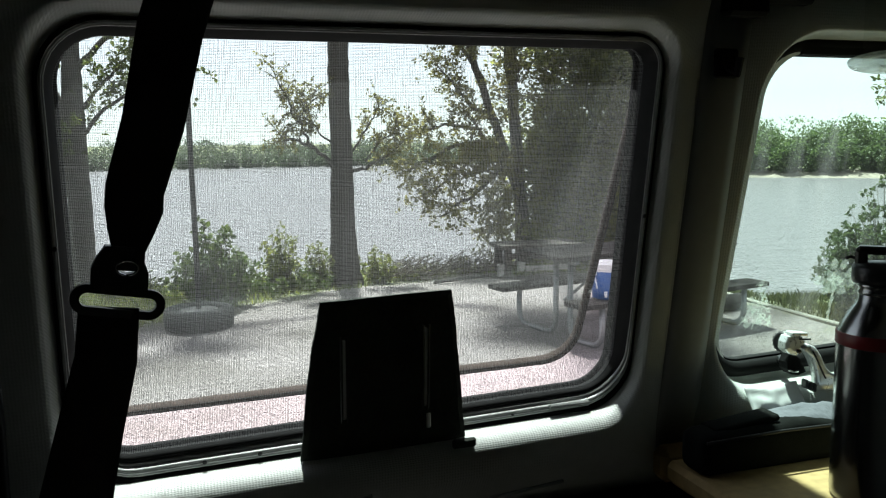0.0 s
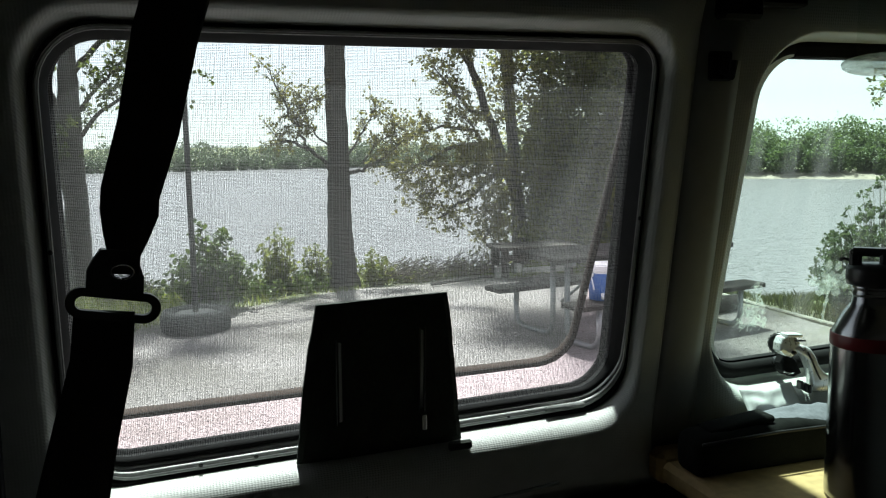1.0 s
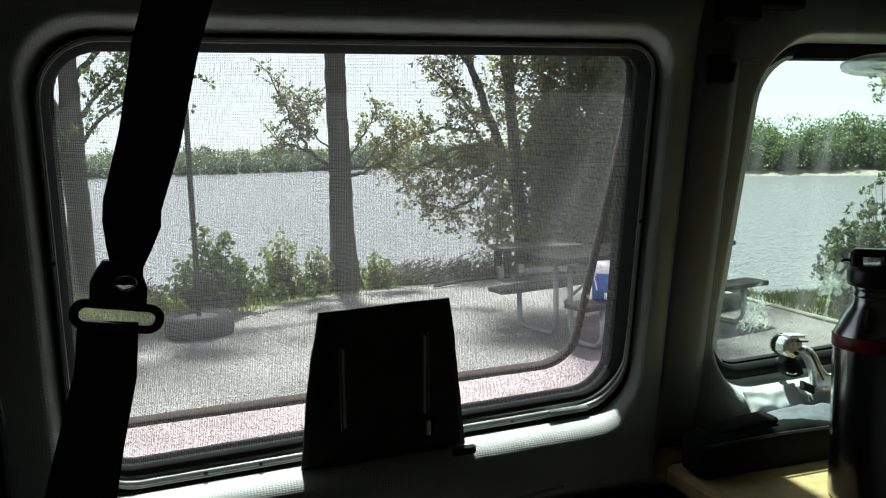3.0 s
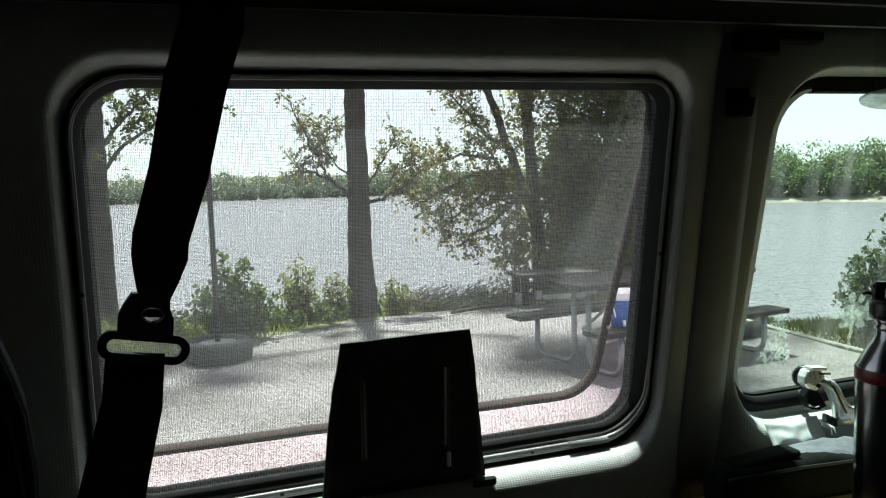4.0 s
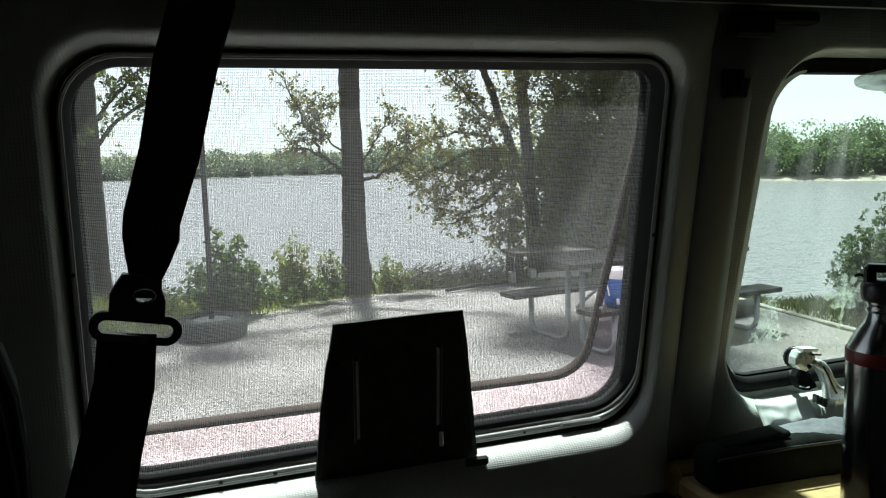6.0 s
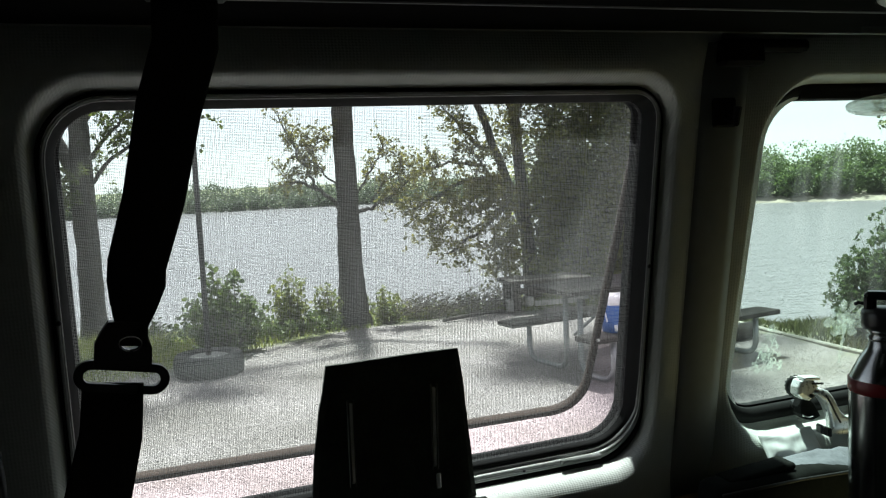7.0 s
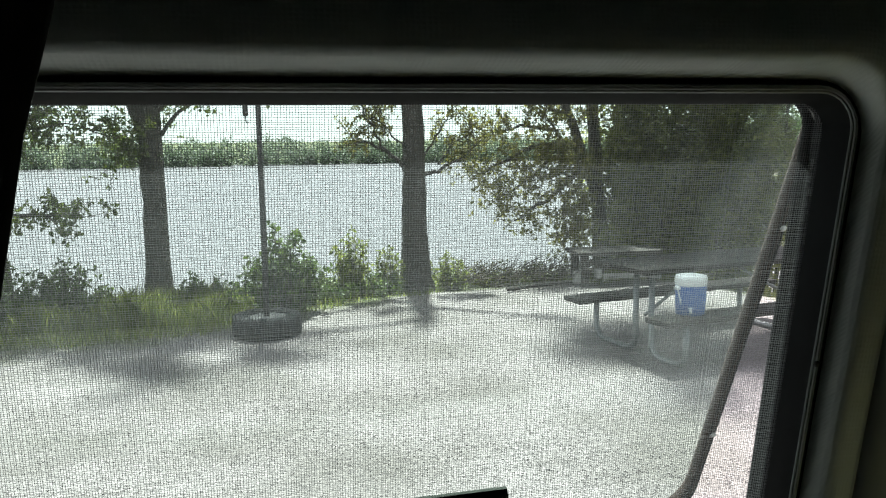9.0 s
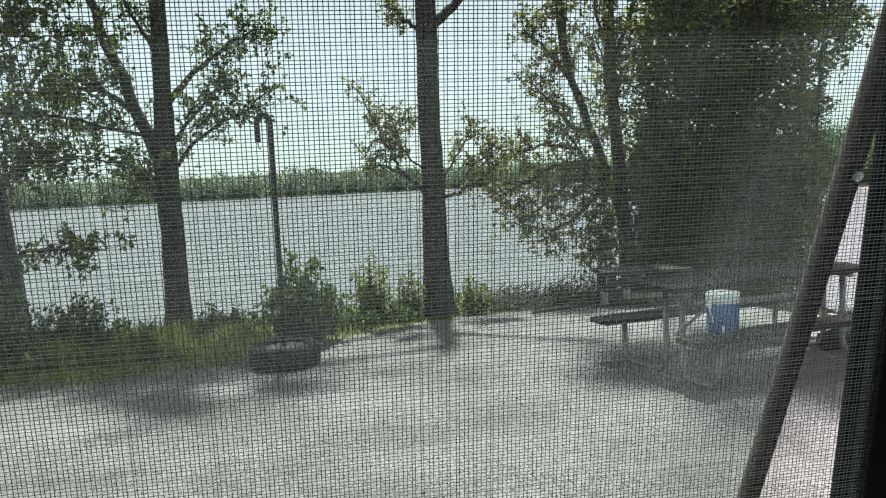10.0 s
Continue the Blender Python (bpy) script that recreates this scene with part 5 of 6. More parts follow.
# leaning trunk at the clearing's edge, with low boughs
tree("thick leaning trunk with drooping leafy boughs", (-2.72, 9.7, 0),
     [(-2.68, 9.7, -0.2), (-2.7, 9.7, 0.4), (-2.75, 9.7, 1.2), (-2.84, 9.7, 2.2), (-2.95, 9.7, 3.6), (-3.1, 9.7, 5.5)],
     [0.28, 0.23, 0.21, 0.2, 0.18, 0.12],
     [([(-2.8, 9.7, 1.0), (-2.4, 9.6, 1.08), (-2.0, 9.5, 1.08), (-1.65, 9.45, 1.05)], 0.03, 0.008, 0.2),
      ([(-2.9, 9.7, 2.3), (-2.3, 9.3, 2.6), (-1.7, 9.0, 2.75)], 0.014, 0.005, 0.15),
      ([(-2.95, 9.7, 2.7), (-2.5, 9.4, 3.1), (-1.9, 9.1, 3.3), (-1.4, 9.0, 3.2)], 0.015, 0.005, 0.15),
      ([(-2.9, 9.7, 2.0), (-2.5, 9.5, 2.15), (-2.0, 9.4, 2.1)], 0.013, 0.005, 0.2)] +
     [([(-3.0, 9.7, 3.6), (-2.4, 9.4, 4.1), (-1.6, 9.0, 4.3)], 0.03, 0.006, 0.2),
      ([(-2.85, 9.7, 1.7), (-2.35, 9.5, 1.92), (-1.75, 9.4, 2.08), (-1.2, 9.35, 1.92)], 0.016, 0.005, 0.2), ([(-2.85, 9.7, 1.9), (-2.4, 9.5, 2.6), (-1.9, 9.3, 3.1)], 0.014, 0.005, 0.2), ([(-2.9, 9.7, 2.5), (-2.5, 9.4, 3.3), (-2.0, 9.2, 3.9)], 0.015, 0.005, 0.2),
      ([(-2.8, 9.7, 1.6), (-2.4, 9.5, 1.9), (-1.9, 9.3, 2.4)], 0.012, 0.005, 0.2), ([(-2.9, 9.7, 2.9), (-2.3, 9.4, 3.4), (-1.7, 9.1, 3.7)], 0.014, 0.005, 0.2)],
     M_LEAF_OAK, 13, twig=0.40, per=16, leaf=0.07, each=5, jitter=0.03)

# dense clump past the table; its trunk runs on unseen to a crown added to shade the table
tree("dense dark leafy tree clump at the water's edge", (5.6, 11.6, 0),
     [(5.5, 11.6, -0.3), (5.4, 11.6, 0.8), (5.3, 11.6, 2.0), (5.22, 11.6, 3.2), (5.2, 11.6, 5.0), (4.7, 11.1, 13.0)],
     [0.17, 0.105, 0.09, 0.085, 0.075, 0.03],
     [([(5.45, 11.6, 0.9), (5.05, 11.5, 1.7), (4.75, 11.4, 2.4), (4.5, 11.4, 3.2), (4.4, 11.4, 4.2)], 0.085, 0.04, 0.3),
      ([(4.95, 11.5, 1.8), (4.3, 11.2, 1.75), (3.6, 11.0, 1.5), (3.2, 10.9, 1.35)], 0.04, 0.01, 0.2),
      ([(5.1, 11.5, 1.4), (4.6, 11.2, 1.1), (4.1, 11.0, 0.85), (3.85, 11.0, 0.7)], 0.04, 0.01, 0.15),
      ([(5.2, 11.5, 0.9), (4.9, 11.2, 0.6), (4.6, 11.0, 0.35)], 0.03, 0.01, 0.2),
      ([(5.0, 11.5, 1.75), (4.5, 11.3, 1.55), (3.9, 11.1, 1.15), (3.6, 11.0, 1.0)], 0.035, 0.01, 0.15),
      ([(5.2, 11.5, 1.5), (4.8, 11.2, 1.3), (4.4, 11.0, 1.3), (4.0, 10.9, 1.45)], 0.03, 0.008, 0.1),
      ([(5.3, 11.5, 1.0), (5.0, 11.2, 0.95), (4.7, 11.0, 0.75)], 0.03, 0.008, 0.1)] +
     [([(4.8, 11.4, 2.2), (4.3, 11.3, 2.5), (3.9, 11.2, 2.9)], 0.04, 0.01, 0.2),
      ([(4.6, 11.4, 2.8), (4.2, 11.3, 3.3), (3.8, 11.2, 3.6)], 0.04, 0.01, 0.1),
      ([(4.6, 11.4, 2.0), (4.0, 11.2, 2.05), (3.5, 11.0, 1.9)], 0.03, 0.01, 0.2),
      ([(5.2, 11.6, 3.0), (5.5, 11.4, 4.0), (5.9, 11.3, 4.8)], 0.05, 0.01, 0.1)] +
     [([(5.25, 11.55, 2.4), (5.0, 11.3, 2.9), (4.85, 11.2, 3.6)], 0.03, 0.008, 0.1), ([(5.3, 11.55, 1.9), (5.1, 11.3, 2.3), (5.2, 11.2, 2.9)], 0.03, 0.008, 0.1),
      ([(5.2, 11.5, 3.3), (4.9, 11.3, 3.9), (4.7, 11.2, 4.6)], 0.03, 0.008, 0.1), ([(5.1, 11.5, 1.6), (4.7, 11.2, 1.75), (4.3, 11.0, 2.2)], 0.03, 0.008, 0.1),
      ([(4.55, 11.4, 3.0), (4.3, 11.2, 3.9), (4.0, 11.1, 4.5)], 0.03, 0.008, 0.1), ([(5.3, 11.5, 1.2), (5.0, 11.2, 1.3), (4.7, 11.0, 1.6)], 0.03, 0.008, 0.1)],
     M_LEAF_TAN, 14, twig=0.40, per=24, leaf=0.060, each=5, jitter=0.03, high=(11.0, 13.6, 1.9, 15))


def mass(label, base, blobs, count, leaf, leaf_m, seed, stems=6):
    """A dense crown: leaves in the shells of overlapping lumps round a few stems."""
    rng = np.random.default_rng(seed)
    t = thing("tree", label, "tree", base)
    o = np.array(base)
    pts = []
    vol = np.array([b[3] * b[4] * b[5] for b in blobs]) ** 0.7
    for b, k in zip(blobs, (vol / vol.sum() * count).astype(int)):
        d = rng.normal(0, 1, (k, 3))
        d /= np.linalg.norm(d, axis=1, keepdims=True)
        r = rng.uniform(0.35, 1.0, k) ** 0.5
        lump = 1 + 0.35 * np.sin(d[:, 0] * 5 + b[0]) * np.sin(d[:, 1] * 4 + b[1]) + 0.2 * np.sin(d[:, 2] * 9 + b[2] * 3)
        pts.append(np.array(b[:3]) + d * (r * lump)[:, None] * np.array(b[3:6]))
    pts = np.concatenate(pts)
    pts = pts[pts[:, 2] > land_z(pts[:, 0], pts[:, 1]) + 0.02] - o
    tubes = []
    for k in range(stems):
        b = blobs[k % len(blobs)]
        e = np.array(b[:3]) - o + rng.normal(0, 0.3, 3)
        s = np.array([e[0] * 0.55 + rng.normal(0, 0.15), e[1] * 0.5, 0.0])
        s[2] = ground_at(s[0] + o[0], s[1] + o[1]) - o[2] - 0.15
        ln = wander(s, e, 8, 0.04, rng)
        tubes.append(tube(ln, list(np.linspace(0.05, 0.015, 8)), 7))
    solid("trunk", join(tubes), M_BARK, t, "several dark stems", True)
    lv, lf = leaves(pts, rng.uniform(leaf * 0.6, leaf * 1.3, len(pts)), rng)
    tagged(big_mesh("crown", lv, lf, leaf_m, t, "dense dark leaves"), kind="stuff")
    return t


mass("dense dark thicket tree behind the picnic table", (7.0, 11.6, ground_at(7.0, 11.6)),
     [(6.3, 11.4, -0.6, 1.1, 0.8, 0.9), (7.3, 11.4, -0.8, 0.9, 0.8, 0.9), (6.3, 11.4, 0.9, 1.0, 0.8, 0.9), (6.6, 11.5, 2.2, 1.2, 0.8, 0.9), (6.2, 11.5, 3.3, 1.0, 0.8, 0.9), (7.4, 11.6, 1.1, 1.0, 0.9, 1.0), (7.6, 11.5, 2.4, 0.9, 0.8, 0.8), (7.2, 11.6, 3.6, 1.3, 0.9, 1.0),
      (7.9, 11.4, 0.9, 0.7, 0.8, 0.9), (6.8, 11.7, 4.5, 1.3, 0.9, 0.8), (5.75, 11.3, 1.6, 0.5, 0.6, 0.8), (8.2, 11.5, 4.2, 1.2, 0.9, 0.9), (5.9, 11.3, 0.4, 0.7, 0.6, 0.9), (6.9, 11.6, 0.1, 1.3, 0.8, 0.9), (6.8, 11.9, 1.5, 1.3, 0.6, 1.0)], 92000, 0.09, M_LEAF_DARK, 22, 14)


mass("open leafy tree past the thicket", (8.2, 11.7, ground_at(8.2, 11.7)),
     [(8.3, 11.6, 2.5, 0.6, 0.5, 0.7), (8.7, 11.7, 3.6, 0.7, 0.5, 0.6), (8.6, 11.6, 4.7, 0.8, 0.6, 0.6), (8.3, 11.6, 1.4, 0.5, 0.5, 0.7)], 2600, 0.11, M_LEAF_OAK, 23, 4)


# ---- bushes along the bank ----
def bush(label, at, w, h, seed, leaf_m, count=40, leaf=0.07, each=6, lean=0.0, thick=0.009):
    rng = np.random.default_rng(seed)
    t = thing("bush", label, "bush", (at[0], at[1], ground_at(at[0], at[1]) - 0.03), "bushes on the bank")
    stems, spots = [], []
    for k in range(count):
        a, r = rng.uniform(0, 6.28), math.sqrt(rng.random())
        e = np.array([w * r * math.cos(a) + lean * w, w * 0.8 * r * math.sin(a), h * (1.05 - 0.55 * r * r) * rng.uniform(0.55, 1.05)])
        s = np.array([w * 0.25 * r * math.cos(a), w * 0.25 * r * math.sin(a), 0])
        ln = wander(s, e, 6, 0.02, rng)
        stems.append(tube(ln, list(np.linspace(thick, thick / 3, 6)), 4, False))
        spots += list(ln[2:])
    tagged(solid("stems", join(stems), M_TWIG, t, "thin woody stems"), kind="stuff")
    lv, lf = leafy(np.array(spots), each, leaf * 0.45, leaf * 0.9, rng)
    tagged(big_mesh("foliage", lv, lf, leaf_m, t, "small green leaves"), kind="stuff")
    return t


bush("dense green bush close behind the tyre post", (0.50, 8.72), 0.46, 0.92, 31, M_LEAF_BUSH, 110, 0.085, 6)
bush("open light green sapling bush on the bank", (1.34, 9.75), 0.36, 0.76, 32, M_LEAF_LIGHT, 40, 0.07, 5)
bush("small light green sprout bush by the trunk", (1.84, 9.8), 0.18, 0.68, 33, M_LEAF_LIGHT, 24, 0.065, 5)
bush("small pale green bush beside the tree trunk", (2.66, 9.95), 0.24, 0.52, 34, M_LEAF_LIGHT, 28, 0.065, 5)
bush("low green bush by the forked tree", (-0.35, 9.6), 0.40, 0.40, 35, M_LEAF_BUSH, 40, 0.07, 5)
bush("low green bush at the pad's edge", (-1.85, 9.25), 0.55, 0.70, 36, M_LEAF_BUSH, 80, 0.065, 6)
bush("low green bush at the pad's edge", (-2.6, 8.75), 0.6, 0.88, 37, M_LEAF_BUSH, 90, 0.065, 6)
bush("low weeds between bush and trunk", (1.1, 9.4), 0.35, 0.30, 38, M_LEAF_BUSH, 40, 0.06, 5)
bush("low weeds between bush and trunk", (1.65, 9.65), 0.35, 0.28, 39, M_LEAF_BUSH, 40, 0.06, 5)
bush("low scrub before the river", (3.3, 10.3), 0.55, 0.32, 40, M_LEAF_DARK, 50, 0.045, 4)
bush("low scrub before the river", (4.1, 10.4), 0.4, 0.42, 41, M_LEAF_DARK, 30, 0.05, 4)
bush("dense leafy grey-green bush beyond the timber edging", (7.3, 6.1), 0.78, 1.42, 42, M_LEAF_GREY, 260, 0.052, 11, 0.05, 0.0045)
bush("leafy grey-green bush beyond the timber edging", (6.72, 5.95), 0.46, 1.02, 43, M_LEAF_GREY, 150, 0.048, 9, -0.1, 0.004)
tree("slim tree with twigs hanging over the water", (9.2, 6.2, 0),
     [(9.2, 6.2, -0.6), (9.2, 6.2, 1.0), (9.1, 6.2, 2.4), (8.9, 6.2, 4.0)], [0.12, 0.09, 0.07, 0.04],
     [([(9.1, 6.2, 2.2), (8.3, 6.1, 2.5), (7.5, 6.05, 2.45), (6.95, 6.0, 2.25)], 0.03, 0.006, 0.35), ([(9.0, 6.2, 2.9), (8.2, 6.1, 3.3), (7.4, 6.0, 3.4)], 0.03, 0.006, 0.35), ([(9.15, 6.2, 1.6), (8.6, 6.1, 2.0), (7.9, 6.0, 2.2)], 0.02, 0.006, 0.3)],
     M_LEAF_OAK, 15, twig=0.3, per=16, leaf=0.06, each=3, jitter=0.04)

# dead brush heap
rng_b = np.random.default_rng(51)
sticks = []
for k in range(210):
    x, y = rng_b.uniform(2.7, 4.7), rng_b.uniform(9.6, 10.4)
    a, L = rng_b.uniform(-1.2, 1.2), rng_b.uniform(0.2, 0.6)
    s = np.array([x, y, rng_b.uniform(0.0, 0.12)])
    e = s + np.array([math.cos(a) * L, math.sin(a) * L, rng_b.uniform(-0.02, 0.26)])
    sticks.append(tube(wander(s, e, 5, 0.02, rng_b), list(np.linspace(rng_b.uniform(0.004, 0.010), 0.002, 5)), 5))
tagged(solid("brush_heap", join(sticks), M_TWIG, smooth=True), "heap of dead grey branches on the bank", "brush", kind="stuff")

# ---- grass tufts past the pad's edge ----
rng_g = np.random.default_rng(61)


def grass_patch(name, n, xs, ys, test, hmax, label, blades=M_GRASS):
    x, y = rng_g.uniform(*xs, n), rng_g.uniform(*ys, n)
    keep = test(x, y)
    x, y = x[keep], y[keep]
    z = land_z(x, y)
    h = rng_g.uniform(0.35, 1.0, len(x)) * hmax * (0.6 + 0.6 * np.sin(x * 3.1 + np.sin(y * 2.3) * 2) ** 2)
    a = rng_g.uniform(0, 6.28, len(x))
    s = np.stack([np.cos(a), np.sin(a), 0 * a], 1) * 0.008
    b = np.stack([x, y, z - 0.01], 1)
    lean = rng_g.normal(0, 0.35, (len(x), 2)) * h[:, None]
    mid = b + np.stack([lean[:, 0] * 0.3, lean[:, 1] * 0.3, h * 0.6], 1)
    tip = b + np.stack([lean[:, 0], lean[:, 1], h], 1)
    v = np.stack([b - s, b + s, mid + s * 0.7, tip, mid - s * 0.7], 1).reshape(-1, 3)
    f = np.arange(len(x))[:, None] * 5 + np.array([0, 1, 2, 3, 4])
    tagged(big_mesh(name, v, f, blades), label, "grass", kind="stuff")


grass_patch("grass", 60000, (-5.5, 6.0), (6.2, 12.5), lambda x, y: (y > pad_edge(x) + 0.15 + 0.2 * np.sin(x * 2.3) + 0.15 * np.sin(x * 5.1)) & (rng_g.random(len(x)) > 0.55 * (x > 0.6)), 0.12, "green and straw grass along the pad's edge")
grass_patch("grass", 11000, (-3.2, -0.15), (8.3, 9.9), lambda x, y: y > pad_edge(x) + 0.3, 0.30, "taller weedy grass round the forked tree")
grass_patch("grass", 22000, (6.15, 10.5), (3.0, 9.5), lambda x, y: (x > 6.2) & (y < 8.9), 0.15, "bright green grass beyond the timber edging", M_LUSH)

# ---- loose stones on the pad ----
def stones(n, seed):
    rng = np.random.default_rng(seed)
    y = 3.2 + 6.5 * rng.random(n) ** 1.5
    x = rng.uniform(-2.6, 6.0, n)
    keep = (y < pad_edge(x) + 0.1)
    x, y = x[keep], y[keep]
    m = len(x)
    r = rng.uniform(0.0025, 0.0065, m) * (1 + (rng.random(m) > 0.985) * 0.8)
    base = np.array([(1, 0, 0.1), (0.3, 0.9, 0), (-0.8, 0.6, 0.1), (-0.8, -0.6, 0), (0.3, -0.95, 0.1), (0.1, 0.1, 0.5), (-0.05, 0, -0.5)])
    k = len(base)
    v = base[None] * rng.uniform(0.65, 1.3, (m, k, 3)) * r[:, None, None]
    a = rng.uniform(0, 6.28, m)
    c, s = np.cos(a)[:, None], np.sin(a)[:, None]
    v = np.stack([v[..., 0] * c - v[..., 1] * s, v[..., 0] * s + v[..., 1] * c, v[..., 2]], 2)
    z = land_z(x, y) + 0.018 * (np.sin(x * 2.1 + 1.3 * np.sin(y * 1.7)) * np.sin(y * 2.6 + 0.7))
    v = (v + np.stack([x, y, z + r * 0.25], 1)[:, None]).reshape(-1, 3)
    tri = np.array([(i, (i + 1) % 5, 5) for i in range(5)] + [((i + 1) % 5, i, 6) for i in range(5)])
    f = (np.arange(m)[:, None, None] * k + tri[None]).reshape(-1, 3)
    tagged(big_mesh("gravel", v, f, M_STONE), "loose pinkish-grey limestone gravel on the pad", "gravel", kind="stuff")


stones(56000, 71)

# ---- tyre with the lantern hook ----
tp = thing("lantern_post", "black hooked lantern post set in a concrete-filled tyre", "post", (0.30, 7.72, 0.0))
tyre = solid("tyre", lathe([(0.20, 0.0), (0.312, 0.0), (0.326, 0.014), (0.331, 0.05), (0.331, 0.165), (0.326, 0.192), (0.312, 0.206), (0.28, 0.212), (0.225, 0.206), (0.195, 0.195), (0.19, 0.15), (0.19, 0.05)], 48), M_TYRE, tp, "old black tyre", True)
for k in range(48):
    a = 2 * math.pi * k / 48
    lug = solid("tread_block", box((0.012, 0.026, 0.12), (0.329, 0, 0.108), 0.003), M_TYRE, tyre) if k == 0 else new("tread_block", lug0.data)
    if k == 0:
        lug0 = lug
    lug.parent = tyre
    lug.matrix_basis = pose(0, 0, 0, 0, 0, 360 * k / 48)
solid("concrete_fill", lathe([(0.192, 0.02), (0.192, 0.180), (0.15, 0.187), (0.05, 0.190), (0.005, 0.191)], 32), M_CONC, tp, "pale concrete fill", True)
hook = [(0.0, 0, 0.15), (0.0, 0, 0.8), (-0.005, 0, 1.5), (-0.008, 0, 2.2)]
hook += [(-0.068 + 0.06 * math.cos(a), 0, 2.27 + 0.075 * math.sin(a)) for a in (math.pi * k / 10 for k in range(11))]
hook += [(-0.128, 0, 2.22), (-0.126, 0, 2.10)]
pole = solid("hook_pole", tube(hook, 0.027, 10), M_IRON, tp, "dark painted iron pole", True)
solid("lantern_hook", tube([(-0.126, 0, 2.1), (-0.126, 0, 2.06), (-0.115, 0, 2.035), (-0.1, 0, 2.05)], 0.006, 6), M_IRON, pole, "small wire hook", True)

# ---- picnic table ----
def picnic(label, at, turn, group):
    t = thing("picnic_table", label, "picnic table", at, group, turn)
    for k in range(3):
        solid("top_plank", box((2.16, 0.225, 0.045), (0.04, (k - 1) * 0.235 + 0.03, 0.763), 0.006), M_PLANK, t)
    for y, z in ((0.64, 0.383), (-0.57, 0.408)):
        solid("seat_plank", box((2.33 + 0.11 * y, 0.27, 0.045), (0.04 + 0.055 * y, y, z), 0.006), M_PLANK, t)
    for x in (-0.87, 0.87):
        # each end stands on two bent pipes, from a seat down along the ground and up to the top
        for ya, yb, zs in ((0.60, 0.01, 0.36), (-0.64, -0.20, 0.385)):
            s = 1 if ya > yb else -1
            pts = [(x, ya, zs), (x, ya, 0.14), (x, ya - s * 0.02, 0.085), (x, ya - s * 0.06, 0.045), (x, ya - s * 0.12, 0.028), (x, yb + s * 0.12, 0.028), (x, yb + s * 0.06, 0.045), (x, yb + s * 0.02, 0.085), (x, yb, 0.14), (x, yb, 0.74)]
            solid("leg", tube(pts, 0.026, 10), M_PIPE, t, "bent pipe leg", True)
        solid("cross_bar", box((0.05, 0.66, 0.035), (x, 0.03, 0.722), 0.004), M_PIPE, t, "steel cross bar")
        solid("brace", tube([(x, -0.115, 0.362), (x * 0.55, -0.05, 0.55), (x * 0.2, 0.0, 0.738)], 0.014, 8), M_PIPE, t, "diagonal pipe brace", True)
    return t


TURN = 11.5
picnic("weathered plank picnic table on bent pipe legs", (4.27, 6.32, 0), TURN, "picnic tables")

cool = thing("cooler", "blue water cooler with a white lid on the picnic bench", "cooler", (3.67, 5.69, 0.4305), turn=TURN)
solid("body", lathe([(0.108, 0.0), (0.117, 0.004), (0.121, 0.12), (0.124, 0.236), (0.124, 0.24)], 36), M_BLUE, cool, "blue plastic body", True)
lid = solid("lid", lathe([(0.124, 0.24), (0.128, 0.244), (0.128, 0.302), (0.122, 0.318), (0.105, 0.322), (0.02, 0.324)], 36), M_WHITE, cool, "white screw lid", True)
for z in (0.264, 0.280, 0.296):
    solid("ridge", lathe([(0.127, z), (0.1305, z + 0.003), (0.1305, z + 0.006), (0.127, z + 0.009)], 36), M_WHITE, lid, "", True)
for s in (-1, 1):
    solid("lug", box((0.03, 0.05, 0.03), (s * 0.136, 0, 0.225), 0.006), M_WHITE, cool, "white handle lug")
tap = solid("tap", tube([(-0.075, -0.085, 0.052), (-0.09, -0.108, 0.052), (-0.09, -0.108, 0.024)], 0.013, 8), M_WHITE, cool, "white tap", True)
solid("tap_button", lathe([(0.002, 0.06), (0.014, 0.06), (0.016, 0.066), (0.012, 0.074), (0.002, 0.075)], 14, (-0.084, -0.098, 0.0)), M_WHITE, tap, "round push button", True)
solid("handle", tube([(-0.136, 0, 0.225), (-0.148, -0.05, 0.14), (-0.148, -0.06, 0.10)], 0.007, 6), M_WHITE, cool, "white swing handle", True)

# dark planked stand beyond the table
st = thing("wood_stand", "dark low plank stand with pale boards beside the bank", "stand", (4.82, 9.75, 0), turn=-4)
for k in range(4):
    solid("top_plank", box((1.15, 0.13, 0.05), (0, -0.21 + k * 0.14, 0.385), 0.005), M_DARKWOOD, st)
for x in (-0.46, 0.46):
    for y in (-0.2, 0.2):
        solid("leg", box((0.10, 0.09, 0.36), (x, y, 0.18), 0.006), M_DARKWOOD, st)
solid("pale_board", box((0.60, 0.02, 0.07), (0.06, -0.30, 0.10), 0.003), M_CONC, st, "pale board")
solid("pale_block", box((0.08, 0.1, 0.16), (-0.56, -0.20, 0.08), 0.008), M_CONC, st, "pale block")
solid("pale_block", box((0.08, 0.1, 0.12), (-0.30, -0.27, 0.13), 0.008), M_CONC, st, "pale block")
solid("rail", box((0.9, 0.05, 0.08), (0.0, -0.22, 0.26), 0.004), M_DARKWOOD, st)

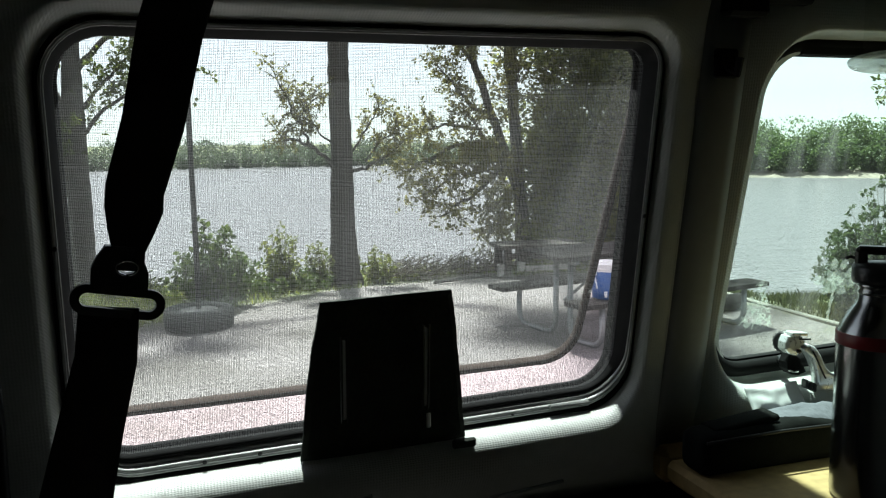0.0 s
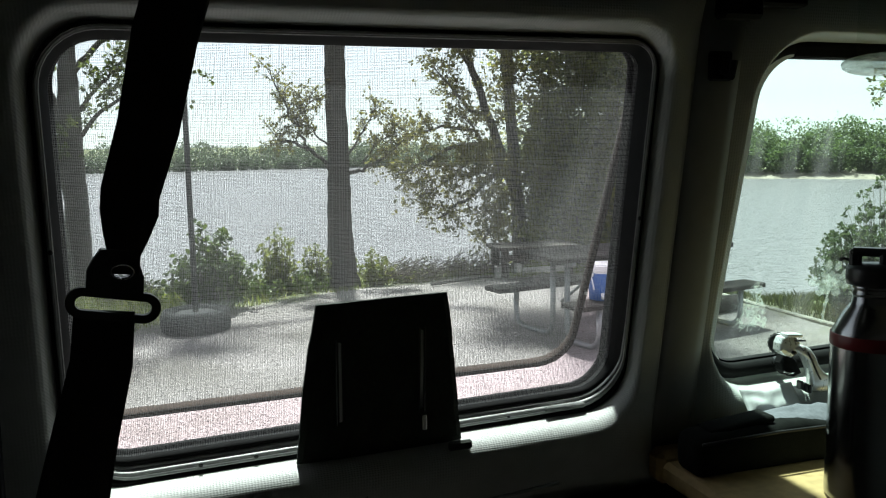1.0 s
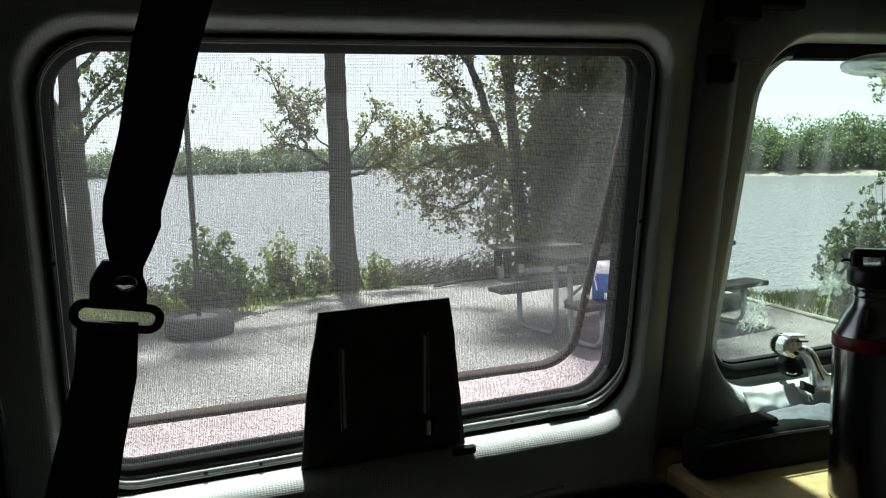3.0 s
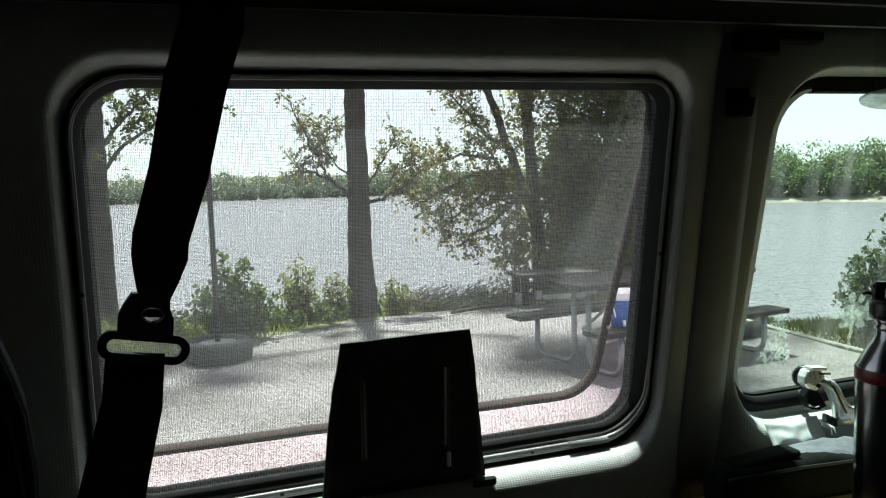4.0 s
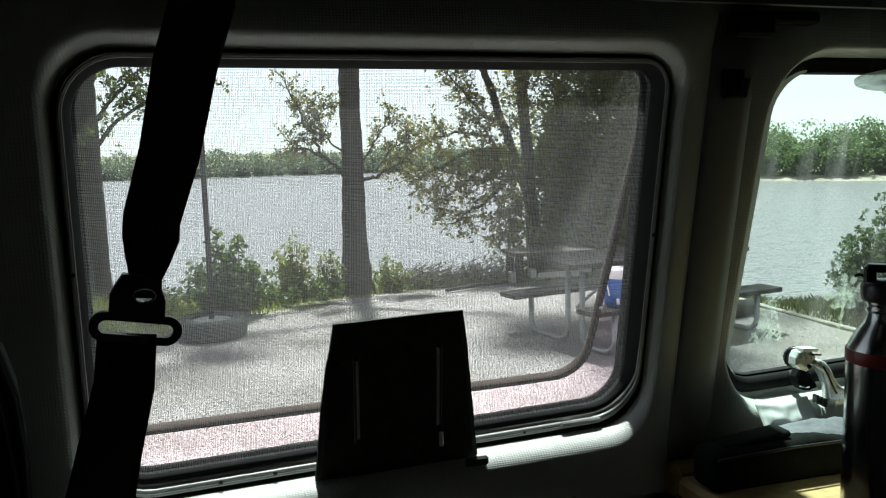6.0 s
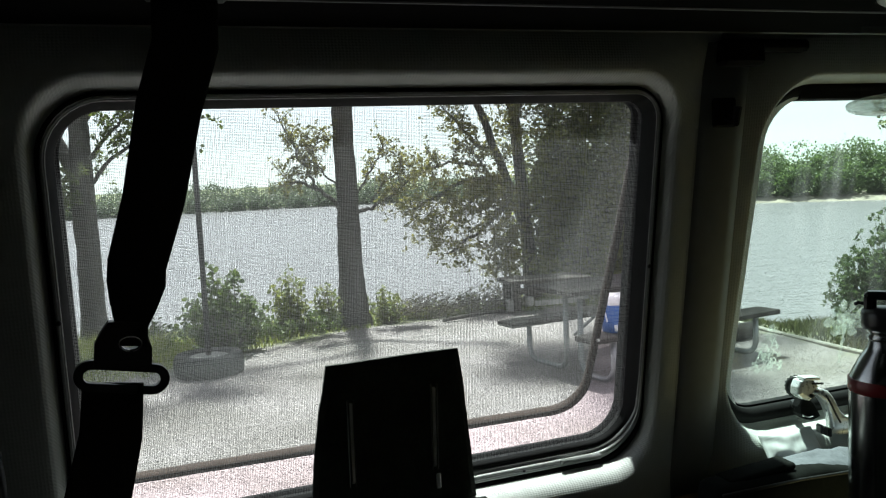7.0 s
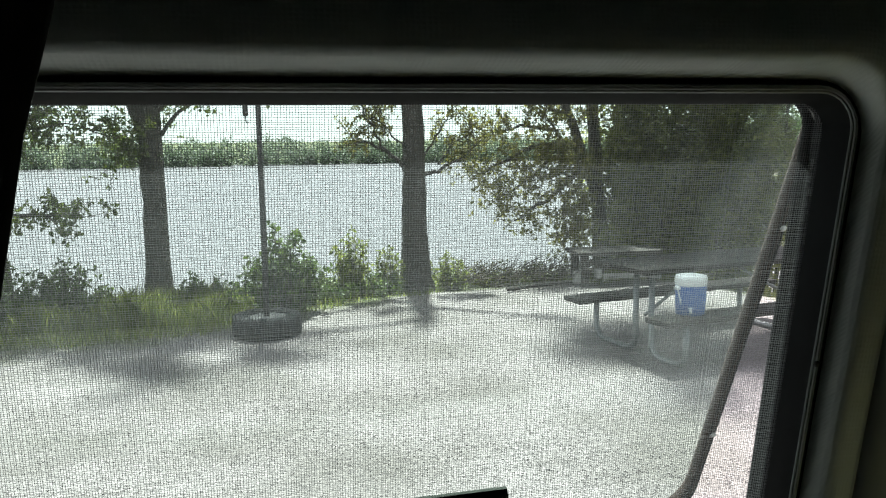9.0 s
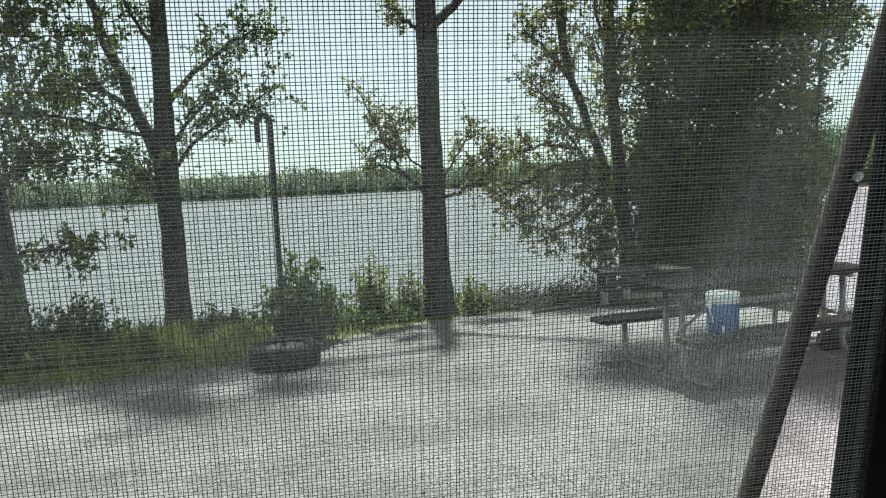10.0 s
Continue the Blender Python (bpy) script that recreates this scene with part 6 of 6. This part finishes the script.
# timber edging of the pad
for k in range(4):
    e = tagged(solid("timber_edging", box((0.07, 1.38, 0.06), (0, 0, 0.006), 0.010), M_TIMBER), "weathered timber edging along the gravel pad", "edging", "edging timbers")
    e.matrix_world = pose(6.12 + 0.02 * (k % 2), 3.0 + k * 1.4, 0, 0, 0, -3 + 2 * (k % 3))
log = tagged(solid("log", tube([(-0.35, 0, 0), (-0.1, 0.01, 0.01), (0.15, -0.01, 0), (0.35, 0, 0.01)], [0.09, 0.1, 0.095, 0.085], 12), M_BARK, smooth=True), "short grey log lying on the gravel", "log")
log.matrix_world = pose(5.45, 6.55, 0.08, 0, 0, 12)
log2 = tagged(solid("log", tube([(-0.5, 0, 0), (0, 0.015, 0.01), (0.5, 0, 0)], [0.022, 0.026, 0.02], 10), M_BARK, smooth=True), "thin grey log lying by the pad's edge", "log")
log2.matrix_world = pose(3.7, 9.45, 0.02, 0, 0, 18)

# ---- far woods ----
def woods(name, pts, depth, h, leaf, per, seed, label, leaf_m, gap=0.055, round_=0.5, low=0.8):
    """A belt of overlapping crowns along a shore line, whose height swells and sinks; each crown is a lump of leaf clusters."""
    rng = np.random.default_rng(seed)
    cs = []
    pts = np.array(pts, float)
    seg = np.linalg.norm(np.diff(pts, axis=0), axis=1)
    cum = np.concatenate([[0], np.cumsum(seg)])
    n = int(cum[-1] / (h * gap))
    for k in range(n):
        s = rng.uniform(0, cum[-1])
        p = np.array([np.interp(s, cum, pts[:, 0]), np.interp(s, cum, pts[:, 1])])
        d = rng.random() ** 1.3 * depth
        p = p + d * p / np.linalg.norm(p)
        swell = 1 + 0.10 * math.sin(s * 0.11 + 1) + 0.07 * math.sin(s * 0.29) + 0.05 * math.sin(s * 0.83)
        hh = h * rng.uniform(low, 1.05) * swell * (0.45 + 0.55 * min(1, d / (depth * 0.5)))
        z = max(float(land_z(np.array([p[0]]), np.array([p[1]]))[0]), WATER_Z)
        w = hh * rng.uniform(0.24, 0.42)
        u = rng.normal(0, 1, (per, 3))
        u /= np.linalg.norm(u, axis=1, keepdims=True)
        lump = 1 + 0.25 * np.sin(u[:, 0] * 6 + k) * np.sin(u[:, 2] * 5 + 2 * k)
        r = rng.uniform(0.5, 1.0, per) ** 0.6 * lump
        cs.append(np.array([p[0], p[1], z + hh * (1 - round_)]) + u * r[:, None] * np.array([w, w, hh * round_]))
    c = np.concatenate(cs)
    c[:, 2] = np.maximum(c[:, 2], WATER_Z + 0.3)
    v, f = leaves(c, rng.uniform(leaf * 0.6, leaf * 1.4, len(c)), rng, flat=0.8)
    tagged(big_mesh(name, v, f, leaf_m), label, "woods", kind="stuff")


woods("far_woods", [(-170, 170), (-110, 188), (-40, 202), (20, 208), (70, 209), (110, 207), (150, 205)], 22, 6.5, 0.55, 95, 81, "distant green woods along the far shore", M_LEAF_HAZED, 0.037, 0.55, 0.9)
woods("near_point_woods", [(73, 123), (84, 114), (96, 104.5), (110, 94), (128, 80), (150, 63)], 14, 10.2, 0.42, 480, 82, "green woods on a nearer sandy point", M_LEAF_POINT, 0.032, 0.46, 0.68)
# the point's sand spit
ss = []
for k in range(60):
    u = k / 59
    x, y = 70 + 90 * u, 0
    y = (138.5 - 0.61 * x - 1.5 * math.sin(x * 0.12)) / 0.79
    for d, z in ((-2.2, WATER_Z - 0.1), (-1.3, WATER_Z + 0.12), (0.6, WATER_Z + 0.5), (6.5, WATER_Z + 1.2)):
        ss.append((x + 0.61 * d, y + 0.79 * d, z))
structure("sand_spit", (ss, [(i * 4 + k, i * 4 + k + 1, i * 4 + k + 5, i * 4 + k + 4) for i in range(59) for k in range(3)]), M_SAND, "pale sandy shore of the far point", "shore", True)
